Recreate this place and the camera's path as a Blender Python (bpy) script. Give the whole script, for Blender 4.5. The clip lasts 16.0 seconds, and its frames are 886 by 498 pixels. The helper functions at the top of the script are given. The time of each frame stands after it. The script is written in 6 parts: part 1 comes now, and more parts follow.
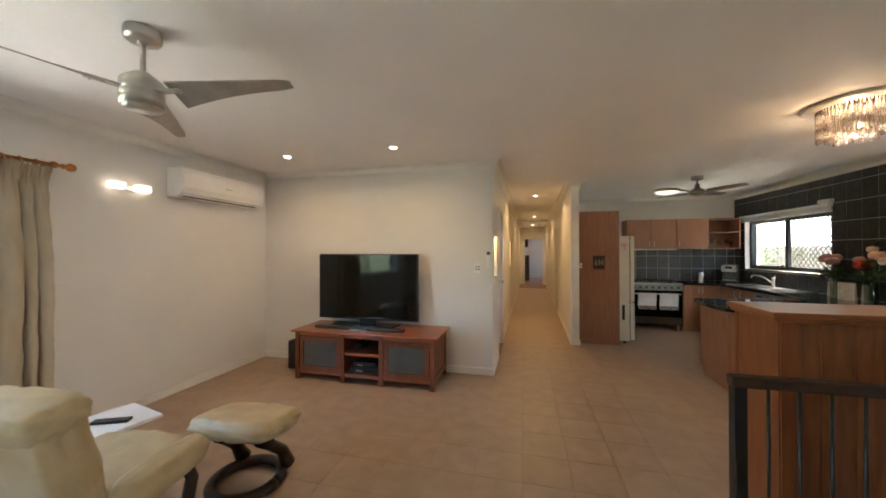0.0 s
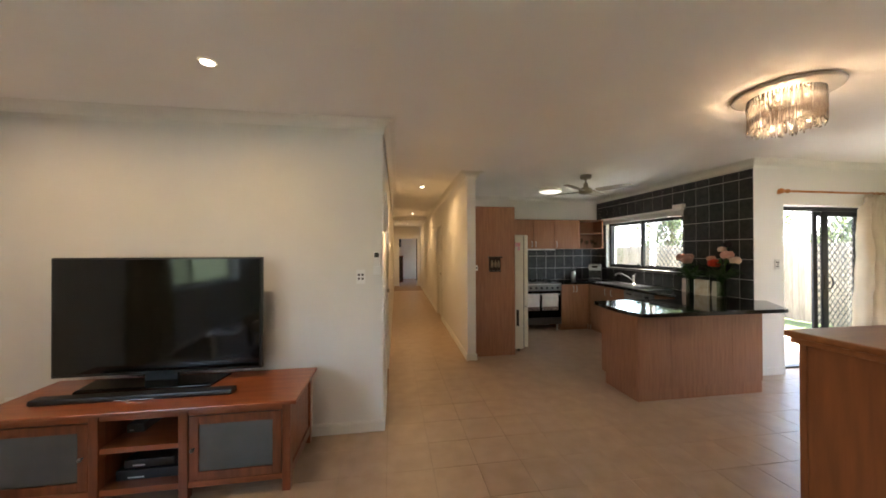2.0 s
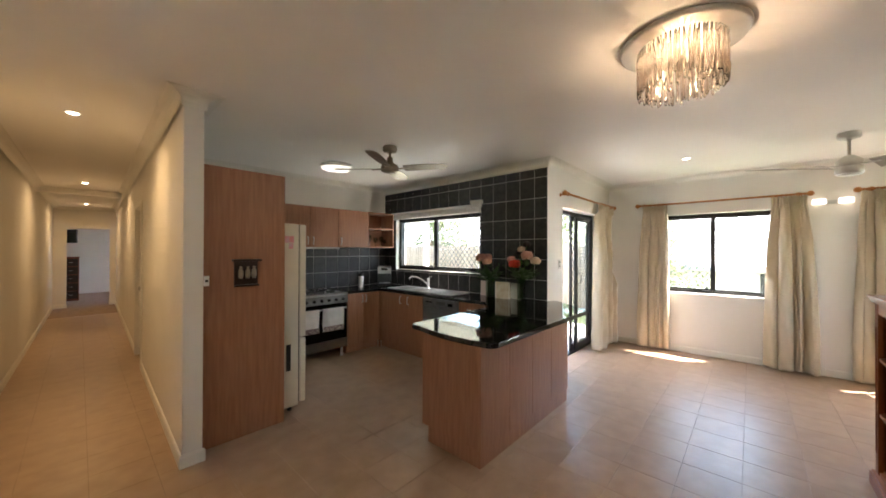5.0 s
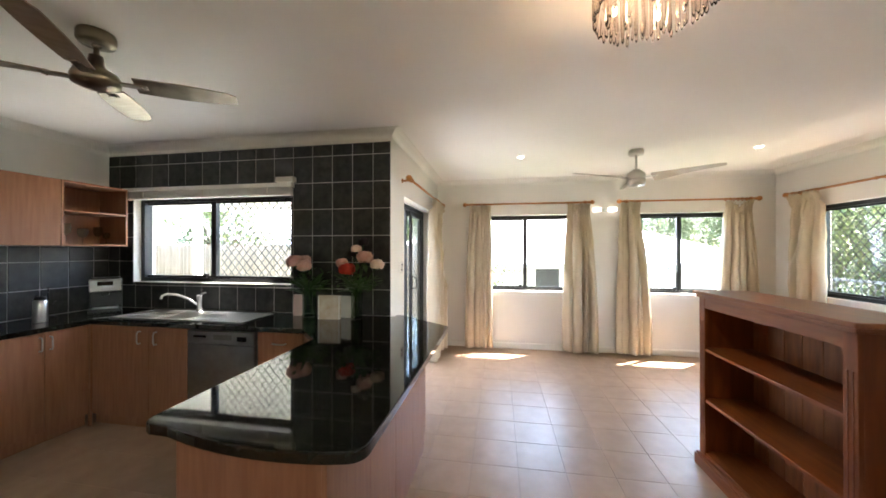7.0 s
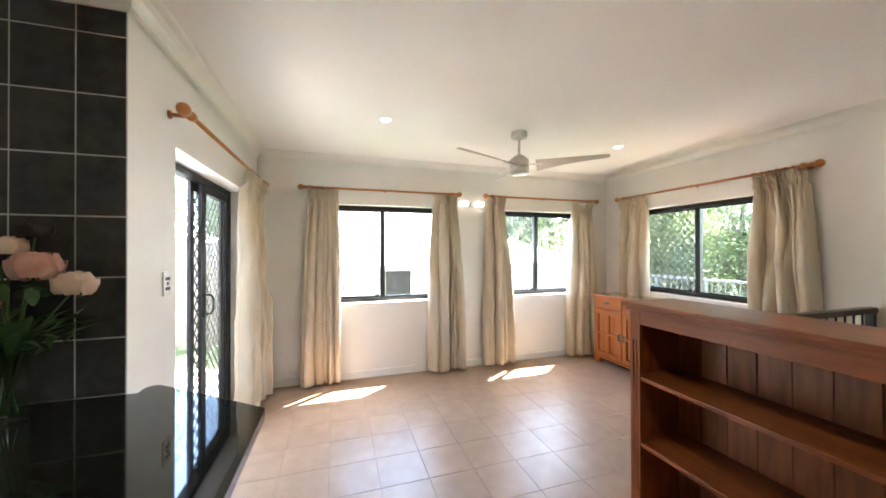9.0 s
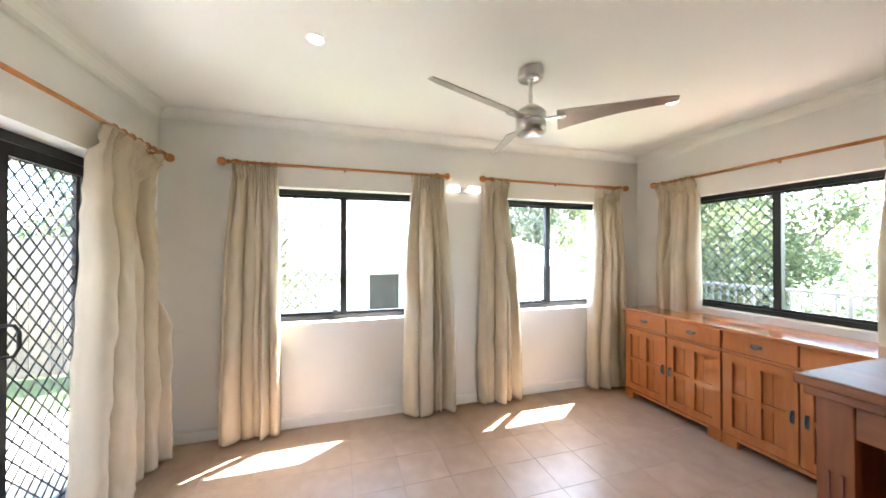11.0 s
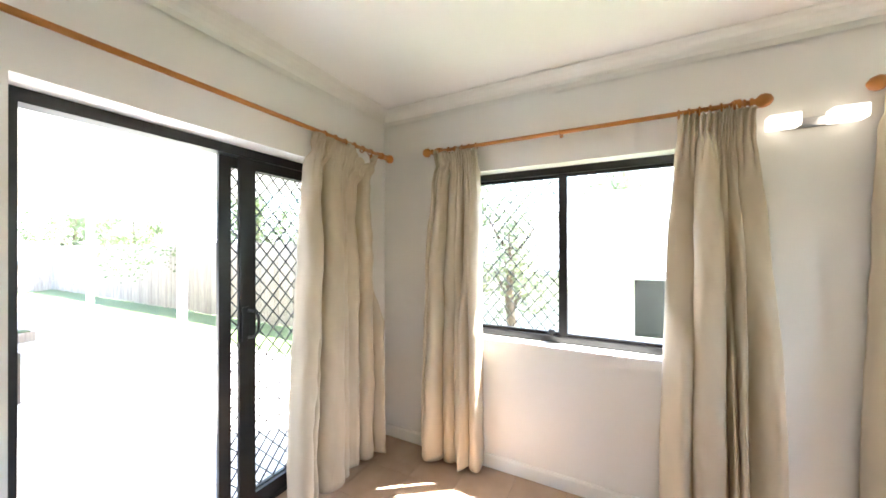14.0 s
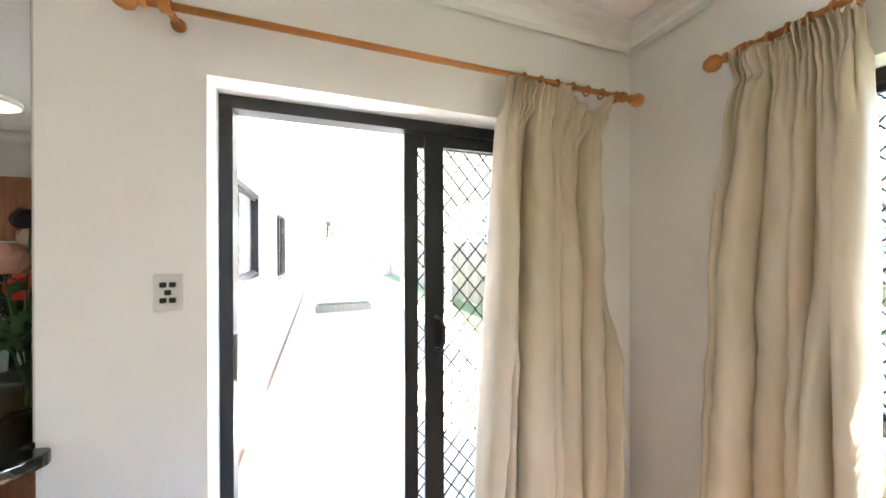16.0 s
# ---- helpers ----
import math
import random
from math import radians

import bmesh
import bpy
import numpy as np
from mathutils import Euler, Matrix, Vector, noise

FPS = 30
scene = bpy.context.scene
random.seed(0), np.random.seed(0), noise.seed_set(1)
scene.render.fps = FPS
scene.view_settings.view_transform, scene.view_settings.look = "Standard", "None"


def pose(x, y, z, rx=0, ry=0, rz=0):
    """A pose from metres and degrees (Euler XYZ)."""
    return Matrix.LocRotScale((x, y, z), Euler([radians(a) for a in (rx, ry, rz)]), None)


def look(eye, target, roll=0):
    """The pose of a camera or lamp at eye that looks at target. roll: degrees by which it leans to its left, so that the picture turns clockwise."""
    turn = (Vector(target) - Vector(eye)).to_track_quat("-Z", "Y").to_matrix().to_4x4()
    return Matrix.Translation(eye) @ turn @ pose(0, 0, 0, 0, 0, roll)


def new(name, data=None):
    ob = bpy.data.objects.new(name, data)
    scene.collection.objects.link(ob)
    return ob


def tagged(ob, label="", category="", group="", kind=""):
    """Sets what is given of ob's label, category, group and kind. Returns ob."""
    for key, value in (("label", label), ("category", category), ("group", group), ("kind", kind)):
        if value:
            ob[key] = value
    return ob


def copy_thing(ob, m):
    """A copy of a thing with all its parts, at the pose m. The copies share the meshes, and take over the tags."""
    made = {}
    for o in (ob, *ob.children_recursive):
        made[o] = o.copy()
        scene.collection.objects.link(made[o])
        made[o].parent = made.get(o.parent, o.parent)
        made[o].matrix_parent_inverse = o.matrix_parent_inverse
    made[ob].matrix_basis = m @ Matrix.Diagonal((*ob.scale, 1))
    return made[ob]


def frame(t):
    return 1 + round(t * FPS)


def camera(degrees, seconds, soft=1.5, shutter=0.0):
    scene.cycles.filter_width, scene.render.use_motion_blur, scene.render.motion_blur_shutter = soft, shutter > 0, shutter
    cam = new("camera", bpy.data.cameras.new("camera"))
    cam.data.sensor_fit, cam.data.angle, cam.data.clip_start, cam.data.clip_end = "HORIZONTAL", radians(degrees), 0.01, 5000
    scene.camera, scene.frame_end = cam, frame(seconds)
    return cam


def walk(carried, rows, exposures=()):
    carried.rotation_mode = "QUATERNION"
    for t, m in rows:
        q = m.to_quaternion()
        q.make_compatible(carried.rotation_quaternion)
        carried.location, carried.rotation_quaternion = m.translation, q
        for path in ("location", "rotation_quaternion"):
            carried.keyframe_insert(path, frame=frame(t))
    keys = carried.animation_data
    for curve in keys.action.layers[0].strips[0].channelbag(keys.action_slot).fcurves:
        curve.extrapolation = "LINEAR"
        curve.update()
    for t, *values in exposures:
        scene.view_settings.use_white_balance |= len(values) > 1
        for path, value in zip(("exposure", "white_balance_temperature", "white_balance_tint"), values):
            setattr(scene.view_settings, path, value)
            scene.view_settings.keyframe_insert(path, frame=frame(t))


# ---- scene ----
# camera: seconds, x, y, z, pitch, roll, yaw
cam = camera(105.9, 16.0, soft=1.7)
PATH = [
    (0.0, 0.369, -0.037, 1.489, 0.37, 0.06, 13.64),
    (0.5, 0.277, 0.270, 1.491, 0.40, 0.06, 8.34),
    (1.0, 0.171, 0.574, 1.487, 0.35, 0.16, 3.29),
    (1.5, 0.093, 0.858, 1.485, 0.30, 0.16, -2.88),
    (2.0, 0.073, 1.150, 1.495, 0.34, 0.17, -8.77),
    (2.5, 0.060, 1.436, 1.492, 0.26, 0.07, -15.08),
    (3.0, 0.093, 1.723, 1.490, 0.18, 0.10, -21.67),
    (3.5, 0.177, 2.006, 1.486, 0.28, 0.02, -27.23),
    (6.0, 1.003, 3.213, 1.489, 0.17, -0.10, -64.79),
    (6.5, 1.212, 3.409, 1.492, 0.19, -0.01, -73.89),
    (7.0, 1.459, 3.564, 1.489, 0.26, 0.01, -80.45),
    (7.5, 1.697, 3.701, 1.484, 0.29, 0.06, -87.25),
    (8.0, 1.993, 3.752, 1.484, 0.28, 0.05, -94.43),
    (8.5, 2.318, 3.740, 1.484, 0.39, 0.08, -100.75),
    (9.0, 2.637, 3.697, 1.486, 0.28, 0.11, -107.46),
    (11.5, 3.738, 3.071, 1.486, 0.45, -0.03, -106.80),
    (12.0, 3.844, 2.969, 1.494, 0.41, -0.13, -100.49),
    (12.5, 3.941, 2.904, 1.485, 0.30, -0.12, -92.13),
    (13.0, 4.096, 2.878, 1.491, 0.08, 0.00, -82.48),
    (13.5, 4.296, 2.870, 1.488, 0.12, 0.12, -72.27),
    (14.0, 4.483, 2.847, 1.486, 0.09, 0.05, -62.31),
    (14.5, 4.625, 2.861, 1.478, 0.07, 0.06, -52.38),
    (15.0, 4.782, 2.940, 1.476, -0.03, 0.14, -42.22),
    (15.5, 4.960, 3.055, 1.474, -0.08, 0.12, -32.4),
    (16.0, 5.134, 3.205, 1.464, -0.17, 0.10, -20.0),
]
EXPOSURES = [(0, 4.82, 6880, 11), (3.5, 4.8, 6800, 11), (6.5, 4.95, 6480, 11), (9, 5.02, 6250, 11), (11.5, 4.98, 6080, 11), (16, 4.98, 6150, 11)]
walk(cam, [(t, pose(x, y, z, 90 + p, r, w)) for t, x, y, z, p, r, w in PATH], EXPOSURES)

# ---- world and sun ----
SUN_DIR = Vector((0.37, -0.51, 1.0)).normalized()
world = bpy.data.worlds.new("world")
scene.world = world
world.use_nodes = True
wn = world.node_tree.nodes
sky = wn.new("ShaderNodeTexSky")
sky.sky_type, sky.sun_disc = "NISHITA", False
sky.sun_elevation = math.asin(SUN_DIR.z)
sky.sun_rotation = math.atan2(SUN_DIR.x, SUN_DIR.y)
sky.altitude, sky.dust_density = 50, 1.5
world.node_tree.links.new(sky.outputs[0], wn["Background"].inputs[0])
wn["Background"].inputs[1].default_value = 0.15
sun = new("sun", bpy.data.lights.new("sun", "SUN"))
sun.data.energy, sun.data.angle, sun.data.color = 3.2, radians(0.55), (1.0, 0.95, 0.87)
sun.matrix_world = look(SUN_DIR * 30, (0, 0, 0))

CEIL = 2.57
WARM = (1.0, 0.72, 0.44)
YELLOW = (1.0, 0.66, 0.32)


def lamp(name, kind, place, watts, colour=WARM, size=0.05, target=None, cone=110):
    """A real lamp's light at its place."""
    data = bpy.data.lights.new(name, kind)
    data.energy, data.color = watts, colour
    if kind == "SPOT":
        data.spot_size, data.spot_blend, data.shadow_soft_size = radians(cone), 1.0, size
    elif kind == "POINT":
        data.shadow_soft_size = size
    ob = new(name, data)
    ob.matrix_world = look(place, target or (place[0], place[1], 0))
    return ob


# ---- materials ----
def material(name, colour, rough=0.5, metal=0.0, vary=0.08, scale=6.0, bump=0.0, bump_scale=60.0, stretch=(1, 1, 1), emit=None,
             second=None, per_object=0.0, coat=0.0, transmission=0.0, ior=1.45, fine=0.0, relief=0.004):
    """Principled material with large and fine variation of colour, and a fine relief."""
    m = bpy.data.materials.new(name)
    m.use_nodes = True
    n, l = m.node_tree.nodes, m.node_tree.links
    p = n["Principled BSDF"]
    p.inputs["Roughness"].default_value, p.inputs["Metallic"].default_value = rough, metal
    p.inputs["Coat Weight"].default_value, p.inputs["IOR"].default_value = coat, ior
    p.inputs["Transmission Weight"].default_value = transmission
    co = n.new("ShaderNodeTexCoord")
    mp = n.new("ShaderNodeMapping")
    mp.inputs["Scale"].default_value = stretch
    if per_object:
        info, shift = n.new("ShaderNodeObjectInfo"), n.new("ShaderNodeVectorMath")
        shift.operation = "MULTIPLY_ADD"
        shift.inputs[1].default_value = (3.7, 3.7, 3.7)
        l.new(info.outputs["Location"], shift.inputs[0]), l.new(co.outputs["Object"], shift.inputs[2])
        l.new(shift.outputs[0], mp.inputs[0])
    else:
        l.new(co.outputs["Object"], mp.inputs[0])
    big = n.new("ShaderNodeTexNoise")
    big.inputs["Scale"].default_value, big.inputs["Detail"].default_value = scale, 5
    l.new(mp.outputs[0], big.inputs["Vector"])
    ramp = n.new("ShaderNodeMix")
    ramp.data_type = "RGBA"
    other = second or tuple(c * (1 - 2.5 * vary) for c in colour)
    ramp.inputs["A"].default_value = (*other, 1)
    ramp.inputs["B"].default_value = (*(colour if second else tuple(min(1, c * (1 + vary)) for c in colour)), 1)
    spread = n.new("ShaderNodeMapRange")
    spread.inputs["From Min"].default_value, spread.inputs["From Max"].default_value = 0.3, 0.7
    l.new(big.outputs["Fac"], spread.inputs["Value"])
    l.new(spread.outputs[0], ramp.inputs["Factor"])
    out = ramp.outputs["Result"]
    small = n.new("ShaderNodeTexNoise")
    small.inputs["Scale"].default_value, small.inputs["Detail"].default_value = bump_scale, 4
    l.new(mp.outputs[0], small.inputs["Vector"])
    if fine or per_object:
        hsv = n.new("ShaderNodeHueSaturation")
        l.new(out, hsv.inputs["Color"])
        mr = n.new("ShaderNodeMapRange")
        if per_object:
            oi = n.new("ShaderNodeObjectInfo")
            l.new(oi.outputs["Random"], mr.inputs["Value"])
            k = per_object
        else:
            l.new(small.outputs["Fac"], mr.inputs["Value"])
            mr.inputs["From Min"].default_value, mr.inputs["From Max"].default_value = 0.3, 0.7
            k = fine
        mr.inputs["To Min"].default_value, mr.inputs["To Max"].default_value = 1 - k, 1 + k
        l.new(mr.outputs[0], hsv.inputs["Value"])
        out = hsv.outputs[0]
    l.new(out, p.inputs["Base Color"])
    if bump:
        b = n.new("ShaderNodeBump")
        b.inputs["Strength"].default_value, b.inputs["Distance"].default_value = bump, relief
        l.new(small.outputs["Fac"], b.inputs["Height"])
        l.new(b.outputs[0], p.inputs["Normal"])
    if emit:
        p.inputs["Emission Color"].default_value = (*emit[0], 1)
        p.inputs["Emission Strength"].default_value = emit[1]
    return m


M = {}
M["wall"] = material("wall_paint", (0.80, 0.775, 0.735), 0.55, vary=0.02, scale=1.5, bump=0.08, bump_scale=180)
M["ceiling"] = material("ceiling_paint", (0.90, 0.88, 0.855), 0.75, vary=0.015, scale=1.0, bump=0.05, bump_scale=150)
M["trim"] = material("trim_paint", (0.82, 0.80, 0.75), 0.35, vary=0.02, scale=3)
M["grout"] = material("grout", (0.30, 0.21, 0.15), 0.85, vary=0.1, scale=8)
M["tile"] = material("floor_tile", (0.435, 0.305, 0.21), 0.34, vary=0.10, scale=7, bump=0.10, bump_scale=26, second=(0.365, 0.25, 0.168), per_object=0.035)
M["wall_tile"] = material("slate_wall_tile", (0.017, 0.018, 0.020), 0.34, vary=0.3, scale=16, bump=0.4, bump_scale=55, second=(0.048, 0.048, 0.047), per_object=0.18)
M["wall_grout"] = material("wall_grout", (0.58, 0.56, 0.53), 0.8, vary=0.05)
M["granite"] = material("black_granite", (0.004, 0.004, 0.005), 0.045, vary=0.3, scale=42, second=(0.020, 0.023, 0.019), bump_scale=400, ior=1.5)
M["laminate"] = material("beech_laminate", (0.345, 0.158, 0.085), 0.36, vary=0.1, scale=5, stretch=(9, 9, 0.7), second=(0.265, 0.113, 0.058), bump=0.06, bump_scale=25)
M["pine"] = material("stained_pine", (0.25, 0.072, 0.019), 0.48, vary=0.1, scale=4, stretch=(8, 8, 0.9), second=(0.165, 0.043, 0.011), bump=0.08, bump_scale=22)
M["pine_flat"] = material("stained_pine_lengthwise", (0.27, 0.082, 0.022), 0.42, vary=0.1, scale=4, stretch=(0.9, 9, 9), second=(0.18, 0.05, 0.013), bump=0.08, bump_scale=22)
M["pine_board"] = material("knotty_pine_board", (0.285, 0.098, 0.030), 0.45, vary=0.1, scale=5, stretch=(7, 7, 0.8), second=(0.155, 0.046, 0.014), bump=0.08, bump_scale=20, per_object=0.15)
M["orange_pine"] = material("honey_pine", (0.48, 0.165, 0.042), 0.30, vary=0.1, scale=4, stretch=(7, 7, 1), second=(0.42, 0.125, 0.03), bump=0.06, bump_scale=22, coat=0.3)
M["orange_top"] = material("honey_pine_lengthwise", (0.46, 0.15, 0.038), 0.14, vary=0.1, scale=4, stretch=(1, 8, 8), second=(0.42, 0.125, 0.03), bump=0.05, bump_scale=22, coat=0.4)
M["redwood"] = material("red_brown_wood", (0.235, 0.068, 0.026), 0.32, vary=0.1, scale=4, stretch=(8, 8, 1), second=(0.15, 0.039, 0.015), bump=0.06, bump_scale=22, coat=0.2)
M["rod"] = material("rod_wood", (0.50, 0.20, 0.05), 0.35, vary=0.08, scale=10, second=(0.40, 0.15, 0.035))
M["curtain"] = material("cream_curtain", (0.58, 0.49, 0.355), 0.58, vary=0.05, scale=7, bump=0.4, bump_scale=13, stretch=(1, 1, 0.35), second=(0.485, 0.41, 0.297), fine=0.02, relief=0.012)
M["black_metal"] = material("black_aluminium", (0.012, 0.012, 0.013), 0.35, vary=0.1, scale=12)
M["steel"] = material("brushed_nickel", (0.55, 0.53, 0.50), 0.30, metal=1.0, vary=0.06, scale=15, bump=0.05, bump_scale=120)
M["bronze"] = material("dull_bronze", (0.30, 0.255, 0.20), 0.32, metal=0.9, vary=0.08, scale=15)
M["mid_steel"] = material("satin_steel", (0.30, 0.295, 0.29), 0.36, metal=1.0, vary=0.05, scale=15)
M["plate"] = material("satin_plate", (0.50, 0.47, 0.43), 0.45, metal=0.5, vary=0.04, scale=10)
M["pale_plate"] = material("pale_satin_plate", (0.62, 0.60, 0.57), 0.4, metal=0.2, vary=0.03, scale=10)
M["grey_paint"] = material("grey_painted_metal", (0.10, 0.105, 0.105), 0.4, vary=0.05)
M["stainless"] = material("stainless_steel", (0.60, 0.60, 0.60), 0.28, metal=1.0, vary=0.05, scale=15)
M["dark_steel"] = material("dark_stainless", (0.22, 0.21, 0.20), 0.35, metal=1.0, vary=0.05, scale=15)
M["blade"] = material("silver_blade", (0.42, 0.39, 0.35), 0.35, metal=0.65, vary=0.06, scale=10)
M["white_plastic"] = material("white_plastic", (0.88, 0.875, 0.86), 0.35, vary=0.02, scale=5)
M["fridge"] = material("cream_enamel", (0.72, 0.67, 0.57), 0.25, vary=0.03, scale=4)
M["black_plastic"] = material("black_plastic", (0.012, 0.012, 0.012), 0.4, vary=0.1, scale=20)
M["gloss_black"] = material("gloss_black", (0.004, 0.004, 0.004), 0.07, vary=0.1, scale=20)
M["leather"] = material("cream_leather", (0.60, 0.48, 0.29), 0.42, vary=0.06, scale=6, bump=0.25, bump_scale=90, second=(0.47, 0.35, 0.19))
M["dark_wood"] = material("dark_wood", (0.035, 0.018, 0.012), 0.35, vary=0.15, scale=9)
M["glow_warm"] = material("lamp_glass", (0.9, 0.85, 0.75), 0.4, emit=((1.0, 0.88, 0.70), 0.085))
M["glow_white"] = material("lamp_diffuser", (0.9, 0.9, 0.88), 0.4, emit=((1.0, 0.93, 0.80), 0.055))
M["glow_down"] = material("downlight_lens", (0.9, 0.9, 0.88), 0.4, emit=((1.0, 0.90, 0.72), 0.5))
M["frosted"] = material("smoked_glass", (0.085, 0.09, 0.09), 0.25, vary=0.05, scale=8)
M["paving"] = material("pale_paving", (0.46, 0.44, 0.40), 0.7, vary=0.06, scale=4, bump=0.2, bump_scale=60, per_object=0.05)
M["fence"] = material("weathered_fence", (0.31, 0.265, 0.215), 0.85, vary=0.1, scale=5, stretch=(6, 6, 0.7), second=(0.225, 0.19, 0.15), bump=0.3, bump_scale=40, per_object=0.15)
M["render"] = material("house_render", (0.78, 0.76, 0.70), 0.8, vary=0.04, scale=3, bump=0.2, bump_scale=80)
M["roof"] = material("pale_roof", (0.66, 0.66, 0.65), 0.5, vary=0.05, scale=3)
M["gutter"] = material("gutter_metal", (0.34, 0.34, 0.33), 0.5, vary=0.05)
M["grass"] = material("lawn", (0.085, 0.105, 0.045), 0.9, vary=0.2, scale=14, second=(0.05, 0.08, 0.025), bump=0.6, bump_scale=150)
def leaf_material(name, light, dark, through_leaf):
    """Leaves that let part of the light through."""
    m = material(name, light, 0.45, vary=0.2, scale=2, second=dark, per_object=0.2)
    n, l = m.node_tree.nodes, m.node_tree.links
    mix, thin = n.new("ShaderNodeMixShader"), n.new("ShaderNodeBsdfTranslucent")
    thin.inputs[0].default_value, mix.inputs[0].default_value = (*through_leaf, 1), 0.4
    l.new(n["Principled BSDF"].outputs[0], mix.inputs[1]), l.new(thin.outputs[0], mix.inputs[2])
    l.new(mix.outputs[0], n["Material Output"].inputs[0])
    return m


M["leaf"] = leaf_material("leaves", (0.075, 0.095, 0.045), (0.05, 0.075, 0.028), (0.15, 0.18, 0.07))
# lighter copy for the shrub, with the washing-out by sunlight put into its colour
M["leaf_sunlit"] = leaf_material("sunlit_leaves", (0.15, 0.16, 0.10), (0.11, 0.13, 0.07), (0.26, 0.28, 0.16))
M["bark"] = material("bark", (0.12, 0.085, 0.06), 0.9, vary=0.2, scale=12, bump=0.6, bump_scale=40)


def glass_material(name, tint):
    """Clear thin glass whose gloss grows towards grazing views."""
    m = bpy.data.materials.new(name)
    m.use_nodes = True
    n, l = m.node_tree.nodes, m.node_tree.links
    n.remove(n["Principled BSDF"])
    mix, clear, gloss, lw = n.new("ShaderNodeMixShader"), n.new("ShaderNodeBsdfTransparent"), n.new("ShaderNodeBsdfGlossy"), n.new("ShaderNodeLayerWeight")
    fr, amount = n.new("ShaderNodeMath"), n.new("ShaderNodeMath")
    fr.operation, amount.operation = "POWER", "MULTIPLY_ADD"
    fr.inputs[1].default_value, amount.inputs[1].default_value, amount.inputs[2].default_value = 4.0, 0.5, 0.025
    l.new(lw.outputs["Facing"], fr.inputs[0]), l.new(fr.outputs[0], amount.inputs[0])
    clear.inputs[0].default_value = (*tint, 1)
    gloss.inputs["Roughness"].default_value = 0.02
    l.new(amount.outputs[0], mix.inputs[0]), l.new(clear.outputs[0], mix.inputs[1]), l.new(gloss.outputs[0], mix.inputs[2])
    l.new(mix.outputs[0], n["Material Output"].inputs[0])
    return m


M["glass"] = glass_material("window_glass", (0.95, 0.97, 0.96))
M["crystal"] = material("crystal", (0.92, 0.83, 0.77), 0.0, vary=0.1, transmission=1.0, ior=1.5)
M["vase"] = glass_material("vase_glass", (0.86, 0.91, 0.87))
M["smoked"] = material("smoked_door_glass", (0.125, 0.13, 0.12), 0.22, vary=0.15, scale=3, second=(0.085, 0.09, 0.085))


# ---- mesh helpers ----
def box(bm, a, b, bevel=0.0, m=None):
    """A box from corner a to corner b, its edges rounded by bevel."""
    lo, hi = [min(p, q) for p, q in zip(a, b)], [max(p, q) for p, q in zip(a, b)]
    tmp = bmesh.new()
    bmesh.ops.create_cube(tmp, size=1)
    for v in tmp.verts:
        v.co = [(lo[i] + hi[i]) / 2 + v.co[i] * (hi[i] - lo[i]) for i in range(3)]
    if bevel:
        bmesh.ops.bevel(tmp, geom=tmp.edges[:], offset=bevel, segments=2, profile=0.6, affect="EDGES")
    if m:
        bmesh.ops.transform(tmp, matrix=m, verts=tmp.verts)
    merge(bm, tmp)


def merge(bm, tmp):
    table = {v: bm.verts.new(v.co) for v in tmp.verts}
    for f in tmp.faces:
        g = bm.faces.new([table[v] for v in f.verts])
        g.smooth = f.smooth
    tmp.free()


def turn(bm, profile, steps=24, centre=(0, 0, 0), m=None, smooth=True):
    """A turned body: profile is a list of (radius, height)."""
    tmp = bmesh.new()
    rings = []
    for r, h in profile:
        rings.append([tmp.verts.new((r * math.cos(2 * math.pi * i / steps), r * math.sin(2 * math.pi * i / steps), h)) for i in range(steps)] if r > 1e-6 else [tmp.verts.new((0, 0, h))])
    for p, q in zip(rings, rings[1:]):
        for i in range(steps):
            j = (i + 1) % steps
            c = [p[i % len(p)], p[j % len(p)], q[j % len(q)], q[i % len(q)]]
            c = list(dict.fromkeys(c))
            if len(c) > 2:
                tmp.faces.new(c).smooth = smooth
    for ring, flip in ((rings[0], True), (rings[-1], False)):
        if len(ring) > 1:
            tmp.faces.new(ring[::-1] if flip else ring)
    bmesh.ops.transform(tmp, matrix=Matrix.Translation(centre) @ (m or Matrix()), verts=tmp.verts)
    merge(bm, tmp)


def tube(bm, points, radius, steps=8):
    """A round bar along points."""
    pts = [Vector(p) for p in points]
    rings = []
    side = None
    for i, p in enumerate(pts):
        d = (pts[min(i + 1, len(pts) - 1)] - pts[max(i - 1, 0)]).normalized()
        if side is None:
            side = d.orthogonal().normalized()
        side = (side - d * side.dot(d)).normalized()
        up = d.cross(side)
        r = radius[i] if isinstance(radius, (list, tuple)) else radius
        rings.append([bm.verts.new(p + r * (math.cos(2 * math.pi * k / steps) * side + math.sin(2 * math.pi * k / steps) * up)) for k in range(steps)])
    for a, b in zip(rings, rings[1:]):
        for k in range(steps):
            bm.faces.new((a[k], a[(k + 1) % steps], b[(k + 1) % steps], b[k])).smooth = True
    bm.faces.new(rings[0][::-1]), bm.faces.new(rings[-1])


